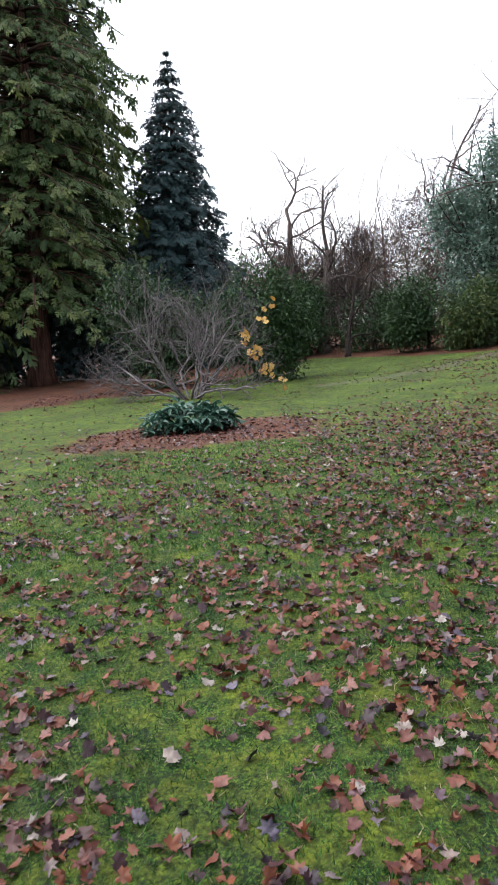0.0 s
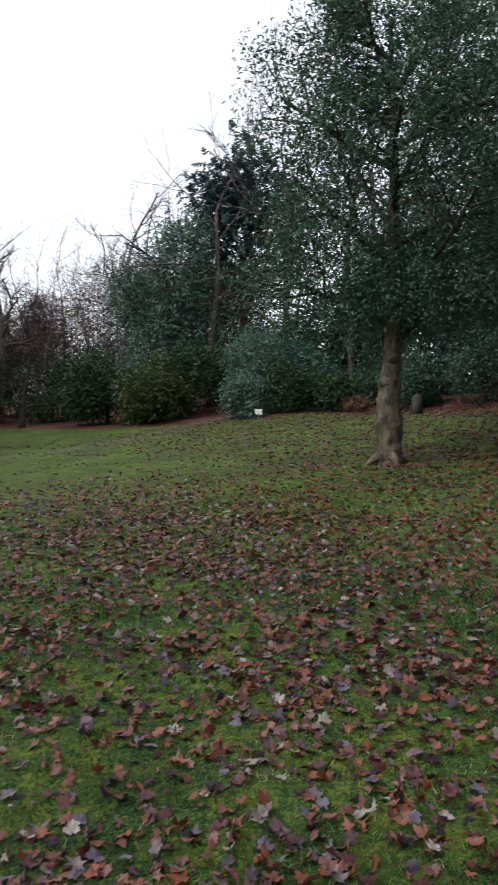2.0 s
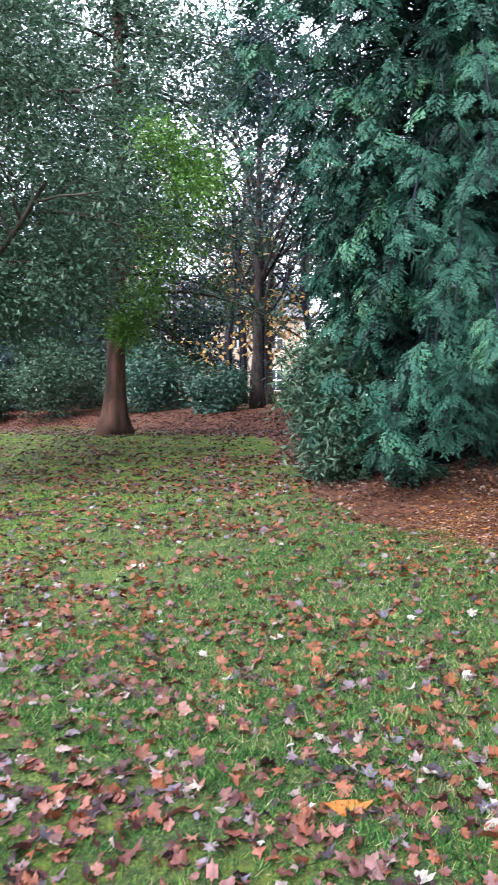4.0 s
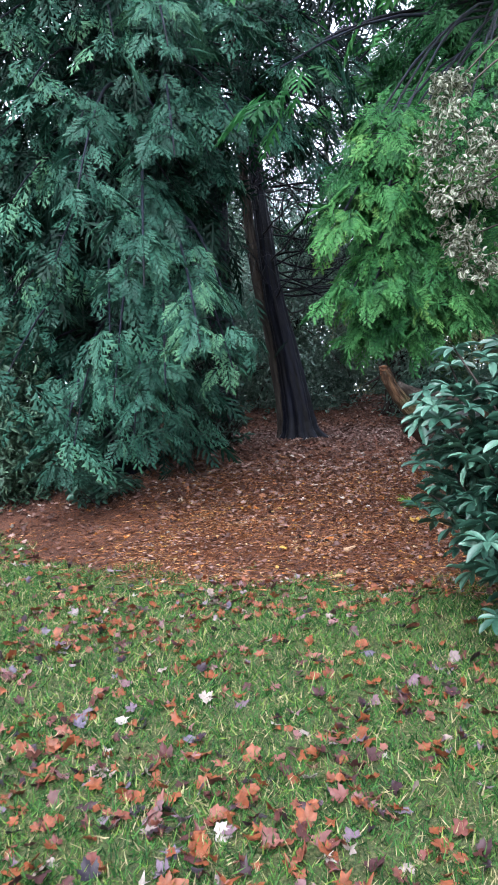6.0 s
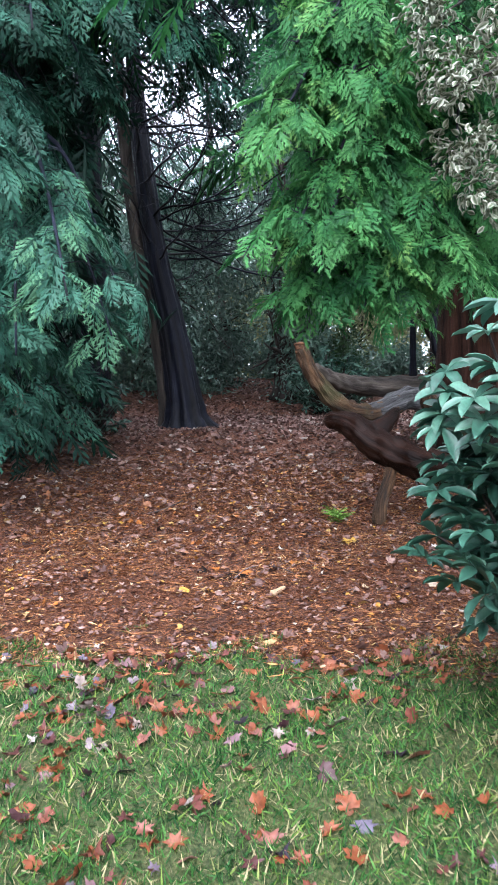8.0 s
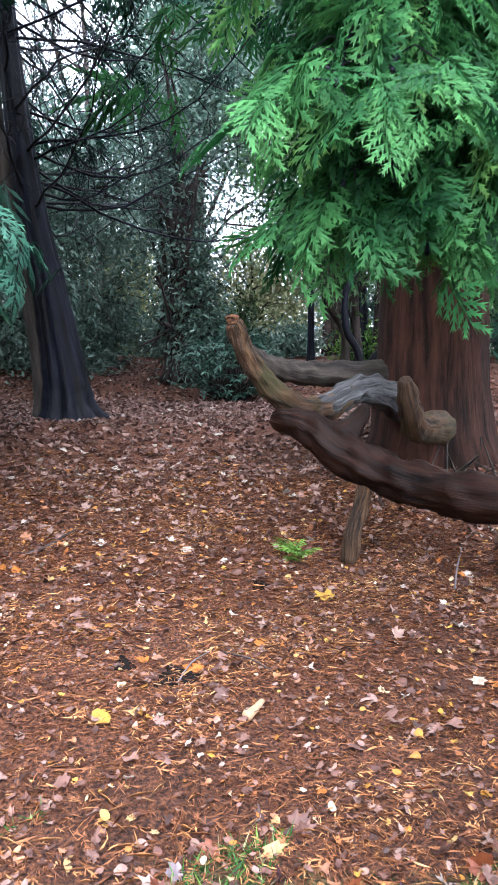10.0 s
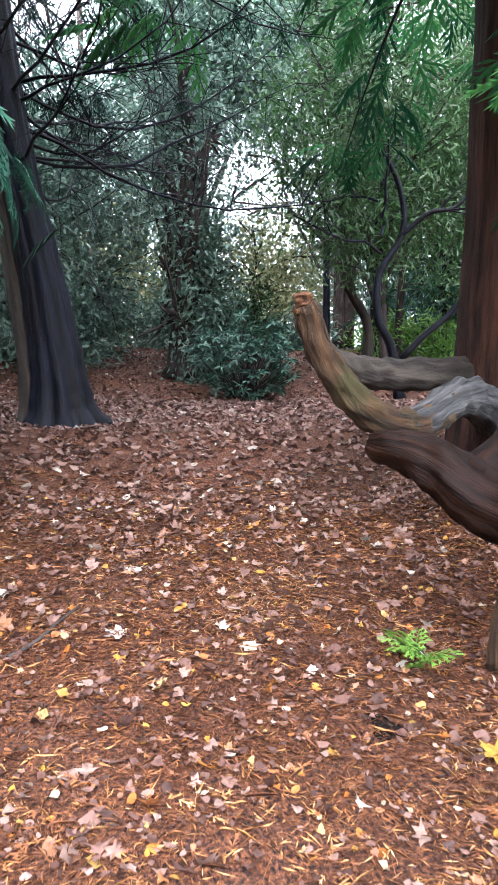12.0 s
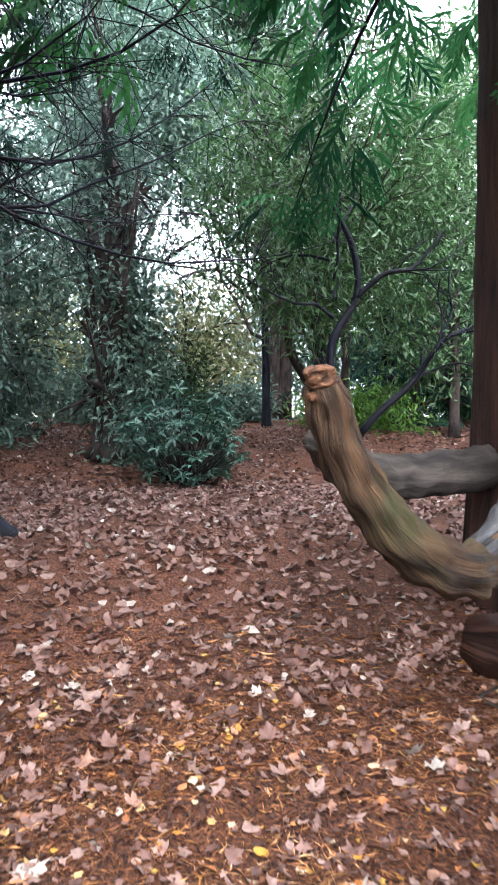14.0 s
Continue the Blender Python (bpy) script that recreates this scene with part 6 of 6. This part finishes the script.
def strew(rng, soup, x, y, shapes, size, tone, tilt=0.3, lift=0.012):
    kind = rng.integers(0, len(shapes), len(x))
    for k, shape in enumerate(shapes):
        i = kind == k
        n = int(i.sum())
        if not n:
            continue
        a = rng.uniform(0, 2 * math.pi, n)
        p = np.stack([x[i], y[i], real_height(x[i], y[i]) + lift + 0.012 * rng.random(n)], -1)
        along = np.stack([np.cos(a), np.sin(a), rng.normal(0, tilt * 0.5, n)], -1)
        face = np.stack([rng.normal(0, tilt, n), rng.normal(0, tilt, n), np.where(rng.random(n) < 0.8, 1.0, -1.0)], -1)
        scatter(soup, shape, p, along, face, size[i] if np.ndim(size) else size * rng.uniform(0.6, 1.3, n), tone[i])


def lawn_leaves():
    rng = np.random.default_rng(401)
    s = Soup()
    n = 118000
    x, y = rng.uniform(-5, 13, n), rng.uniform(-0.5, 17, n)
    drift = 0.50 + 0.30 * wave(x, y, 1.5) + 0.32 * wave(x + 7, y - 3, 3.3) + 0.24 * np.clip((x - 0.4) / 3, -1.0, 1) - 0.16 * np.clip((y - 7) / 6, 0, 1) - 0.42 * np.clip((x - 4.2) / 2.0, 0, 1)
    seen = ((y > 1.5) | (x > 2.5)) & ((x < 9.5) | (y > 5)) & ((x > -2.5) | (y > 5.5)) & ((y > 1.2) | (x < 8))
    keep = (rng.random(n) < np.clip(drift, 0.05, 1) * np.clip((17.5 - y) / 8, 0.1, 1) * np.where(x < 1, np.clip((13 - y) / 5, 0.3, 1), 1)) & ((litter_at(x, y) < 0.6) | (y > 10)) & seen
    x, y = x[keep], y[keep]
    tone = np.where((x > 4.6) & (rng.random(len(x)) < 0.3), 0.6, rng.random(len(x)))
    near = y < 8
    strew(rng, s, x[near], y[near], (MAPLE, MAPLE_CURLED, MAPLE_FOLDED, OAK, OAK_CURLED, OAK_CURLED), 0.078, tone[near], 0.6)
    strew(rng, s, x[~near], y[~near], (SCRAP, SCRAP, CURLED), 0.08, tone[~near], 0.6)
    tagged(new("lawn_leaves", s.mesh("lawn_leaves", LAWN_LEAF)), "pinkish brown and pale maple leaves strewn on grass", "leaves", kind="stuff")
    s = Soup()
    n = 62000
    x, y = rng.uniform(-8, 22, n), rng.uniform(8, 30, n)
    keep = (rng.random(n) < np.clip(0.18 + 0.25 * wave(x, y, 1.1) + 0.5 * np.clip((x - 6) / 5, -0.3, 1) - 0.15 * (y < 11) + 0.8 * (litter_at(x, y) > 0.5), 0.03, 1))
    x, y = x[keep], y[keep]
    strew(rng, s, x, y, (SCRAP,), 0.085, rng.random(len(x)) * 0.95, 0.5)
    tagged(new("far_lawn_leaves", s.mesh("far_lawn_leaves", LAWN_LEAF)), "brown leaves thinly strewn over the far lawn", "leaves", kind="stuff")


def litter_leaves():
    rng = np.random.default_rng(411)
    s = Soup()
    n = 52000
    x, y = rng.uniform(7.2, 24.0, n), rng.uniform(-2.5, 8.5, n)
    more = np.clip((x - 9) / 4.0, 0.12, 1.0) * np.where(x > 19, 0.6, 1.0) * np.clip(0.75 + 0.4 * wave(x, y, 2.1), 0.2, 1)
    keep = (rng.random(n) < more) & (litter_at(x, y) > 0.35)
    x, y = x[keep], y[keep]
    tone = np.clip(rng.random(len(x)) ** 0.9 * np.where(x > 12.3, 0.86, 1.0), 0, 1)
    tone = np.where(x > 11.2, 0.2 + 0.62 * tone, tone)
    tone = np.where((tone > 0.86) & (rng.random(len(x)) < 0.6), 0.5 * rng.random(len(x)), tone)
    tone = np.where(rng.random(len(x)) < 0.05, 1.0, tone)
    near = x < 13.2
    strew(rng, s, x[near], y[near], (MAPLE_CURLED, OAK, OAK, OAK_CURLED, CURLED), 0.072, tone[near], 0.6)
    strew(rng, s, x[~near], y[~near], (SCRAP, SCRAP, CURLED), 0.078, tone[~near], 0.6)
    n = 9000
    x, y = rng.uniform(7.6, 13.0, n), rng.uniform(0.8, 5.2, n)
    i = litter_at(x, y) > 0.35
    strew(rng, s, x[i], y[i], (OAK, BEECH, CURLED), 0.036, rng.random(int(i.sum())), 0.5)
    n = 7000
    x, y = rng.uniform(14.0, 24.0, n), rng.uniform(-8.0, -2.4, n)
    strew(rng, s, x, y, (SCRAP,), 0.085, 0.75 * rng.random(n), 0.5)
    tagged(new("litter_leaves", s.mesh("litter_leaves", LITTER_LEAF)), "brown, orange and pale oak leaves on the wood's floor", "leaves", kind="stuff")
    # fallen cedar sprays: thin red-brown strands
    s = Soup()
    n = 30000
    x, y = rng.uniform(7.6, 14.5, n), rng.uniform(-0.5, 6.5, n)
    keep = (litter_at(x, y) > 0.45) & (rng.random(n) < np.clip(1.25 - np.clip((x - 11.4) / 2.5, 0, 1) + 0.3 * wave(x, y, 2.6), 0.1, 1))
    x, y = x[keep], y[keep]
    dead = frond_shape(2, 0, 0.2, 0.05, 0.55)
    strew(rng, s, x, y, (dead, dead, leaf_shape(0.07, 0.03), leaf_shape(0.12, 0.08)), 0.042 * rng.uniform(0.5, 1.8, len(x)), np.clip(0.08 + 0.9 * rng.random(len(x)) * (0.8 + 0.4 * wave(x, y, 3.1)), 0, 1), 0.4, 0.008)
    n = 150000
    x, y = rng.uniform(7.9, 12.6, n), rng.uniform(1.2, 5.0, n)
    keep = (litter_at(x, y) > 0.4) & (rng.random(n) < np.clip(0.62 + 0.5 * wave(x, y, 3.7), 0.12, 1))
    x, y = x[keep], y[keep]
    strew(rng, s, x, y, (leaf_shape(0.045, 0.02), leaf_shape(0.06, 0.05), leaf_shape(0.11, 0.1)), 0.026 * rng.uniform(0.5, 1.9, len(x)), np.clip(0.16 + 0.9 * rng.random(len(x)) ** 1.1 * (0.8 + 0.4 * wave(x, y, 2.3)), 0, 1), 0.5, 0.007)
    n = 9000
    x, y = rng.uniform(8.0, 13.5, n), rng.uniform(0.5, 5.5, n)
    strew(rng, s, x, y, (leaf_shape(0.016, 0.02), leaf_shape(0.022, 0.06)), 0.085 * rng.uniform(0.4, 1.4, n), 0.3 + 0.65 * rng.random(n), 0.15, 0.010)
    tagged(new("fallen_sprays", s.mesh("fallen_sprays", NEEDLE)), "rust-brown fallen cedar sprays matted on the floor", "needles", kind="stuff")


def lawn_grass():
    rng = np.random.default_rng(421)
    s = Soup()
    blade = (np.array([[0, -0.075, 0], [0, 0.075, 0], [1, 0, 0.45]], float), np.array([[0, 1, 2]]))
    for n, (x0, x1, y0, y1), size in ((200000, (-2.2, 5.2, 1.0, 7.0), 0.030), (160000, (3.8, 8.9, 1.4, 6.0), 0.042), (70000, (-3, 10, 5.8, 12), 0.05)):
        x, y = rng.uniform(x0, x1, n), rng.uniform(y0, y1, n)
        keep = litter_at(x, y) + 0.35 * wave(x, y, 5) < 0.62
        x, y = x[keep], y[keep]
        n = len(x)
        p = np.stack([x, y, real_height(x, y) - 0.004], -1)
        up = np.stack([rng.normal(0, 1.0, n), rng.normal(0, 1.0, n), np.ones(n)], -1)
        dry = np.clip((x - 2.8) / 2.2, 0, 1)
        tone = np.clip(0.42 + 0.25 * wave(x, y, 1.9) * (1 - dry) + 0.28 * wave(x, y, 14) + 0.3 * rng.normal(0, 1, n) + np.where(rng.random(n) < 0.16 * dry, 0.6, 0), 0, 1)
        scatter(s, blade, p, up, rng.normal(0, 1, (n, 3)), size * rng.uniform(0.5, 1.5, n), tone)
    tagged(new("lawn_grass", s.mesh("lawn_grass", GRASS)), "short mossy green lawn grass", "grass", kind="stuff")


lawn_leaves()
litter_leaves()
lawn_grass()


# ---------------------------------------------------------------- single small things on the ground
def single_leaf(name, at, shape, size, material, tone, label, turn=0.5):
    base = np.array([at[0], at[1], float(real_height(*at)) + 0.02])
    s = Soup()
    scatter(s, shape, [base], [(math.cos(turn), math.sin(turn), 0.05)], [(-0.25, 0.05, 1)], size, tone)
    ob = new(name, s.mesh(name, material, base))
    ob.location = base
    tagged(ob, label, "leaf")


single_leaf("yellow_leaf", (10.18, 2.45), MAPLE, 0.15, LITTER_LEAF, 0.92, "large yellow-orange lobed leaf on the litter")
single_leaf("orange_leaf", (3.99, 3.5), lobed_shape(1, 0.1, 0.2, 0.34, 0.5, 10), 0.24, LITTER_LEAF, 0.84, "large curled orange leaf lying on the grass", 2.4)
single_leaf("orange_leaf", (9.48, 3.24), BEECH, 0.10, LITTER_LEAF, 0.84, "upright orange leaf beside a patch of black soil", 1.4)
single_leaf("yellow_leaf", (9.15, 3.62), BEECH, 0.12, LITTER_LEAF, 0.92, "flat yellow leaf on the litter", 0.2)
single_leaf("pale_leaf", (11.2, 3.6), MAPLE, 0.12, LITTER_LEAF, 1.0, "pale cream maple leaf on the litter", 1.0)
single_leaf("pale_leaf", (11.8, 3.5), OAK, 0.13, LITTER_LEAF, 1.0, "pale cream oak leaf on the litter", 2.0)
single_leaf("pale_leaf", (2.98, 3.62), OAK, 0.14, LITTER_LEAF, 1.0, "pale cream oak leaf on the grass", 0.1)


def soil_patch(at, r):
    base = np.array([at[0], at[1], float(real_height(*at)) + 0.006])
    rng = np.random.default_rng(int(at[0] * 100))
    th = np.linspace(0, 2 * math.pi, 28, endpoint=False)
    rr = r * (1 + 0.25 * np.sin(3 * th + 1) + 0.12 * np.sin(7 * th) + rng.normal(0, 0.05, 28))
    x, y = at[0] + rr * 0.8 * np.cos(th), at[1] + rr * 0.6 * np.sin(th)
    ring = np.stack([x, y, real_height(x, y) - 0.004], -1)
    mid = np.stack([at[0] + (x - at[0]) * 0.6, at[1] + (y - at[1]) * 0.6, real_height(x, y) + 0.012], -1)
    v = np.concatenate([[base + (0, 0, 0.008)], mid, ring])
    k = np.arange(28)
    f = np.concatenate([np.stack([0 * k, 1 + k, 1 + (k + 1) % 28], -1), np.stack([1 + k, 29 + k, 29 + (k + 1) % 28], -1), np.stack([1 + k, 29 + (k + 1) % 28, 1 + (k + 1) % 28], -1)])
    ob = new("molehill", Soup().add(v, f).mesh("molehill", SOIL, base, True))
    ob.location = base
    tagged(ob, "flattened patch of bare black soil in the litter", "soil")


soil_patch((9.46, 3.32), 0.15)
soil_patch((9.6, 3.52), 0.09)
soil_patch((10.4, 2.75), 0.10)


def stick(name, pts, r, label, material=BARK_BROWN):
    base = np.array(pts[0], float)
    base[2] = float(real_height(base[0], base[1]))
    c = [np.array([x, y, float(real_height(x, y)) + z]) for x, y, z in pts]
    s = Soup()
    tube(s, curve_pts(c, 9), np.linspace(r, r * 0.5, 9), 6, 0.1)
    ob = new(name, s.mesh(name, material, base, True))
    ob.location = base
    tagged(ob, label, "stick")


stick("fallen_stick", [(11.02, 4.02, 0.015), (11.16, 3.92, 0.02), (11.34, 3.84, 0.02), (11.44, 3.76, 0.03)], 0.011, "thin dark broken stick on the litter")
stick("fallen_twig", [(9.62, 3.1, 0.015), (9.5, 3.0, 0.025), (9.35, 2.92, 0.015)], 0.005, "thin reddish twig on the litter")
stick("fallen_twig", [(9.38, 3.32, 0.012), (9.5, 3.25, 0.03), (9.62, 3.16, 0.02)], 0.004, "thin pale twig across the bare soil", BARK_TWIG)
stick("upright_twig", [(10.18, 1.72, 0.0), (10.2, 1.70, 0.12), (10.22, 1.66, 0.24)], 0.006, "pale dead twig sticking up by the log", BARK_TWIG)
stick("fallen_cone", [(9.08, 3.10, 0.02), (9.12, 3.06, 0.022), (9.17, 3.02, 0.02)], 0.022, "pale bare piece of wood on the litter", TAN_WOOD)


def green_sprig(at):
    rng = np.random.default_rng(431)
    base = on_ground(*at, 0.0)
    t = thing("cedar_sprig", base, "fresh green cedar sprig lying on the litter", "plant")
    s = Soup()
    n = 9
    a = np.linspace(-0.4, 3.4, n)
    scatter(s, SMALL_FROND, np.repeat([base + (0, 0, 0.02)], n, 0) + rng.normal(0, 0.015, (n, 3)), np.stack([np.cos(a), np.sin(a), 0.9 + 0 * a], -1), np.tile([0, 0, 1.0], (n, 1)) + rng.normal(0, 0.3, (n, 3)), 0.17, 0.8 + 0.2 * rng.random(n))
    part("sprig", s.mesh("sprig", LIME, base), t)


green_sprig((10.8, 2.42))
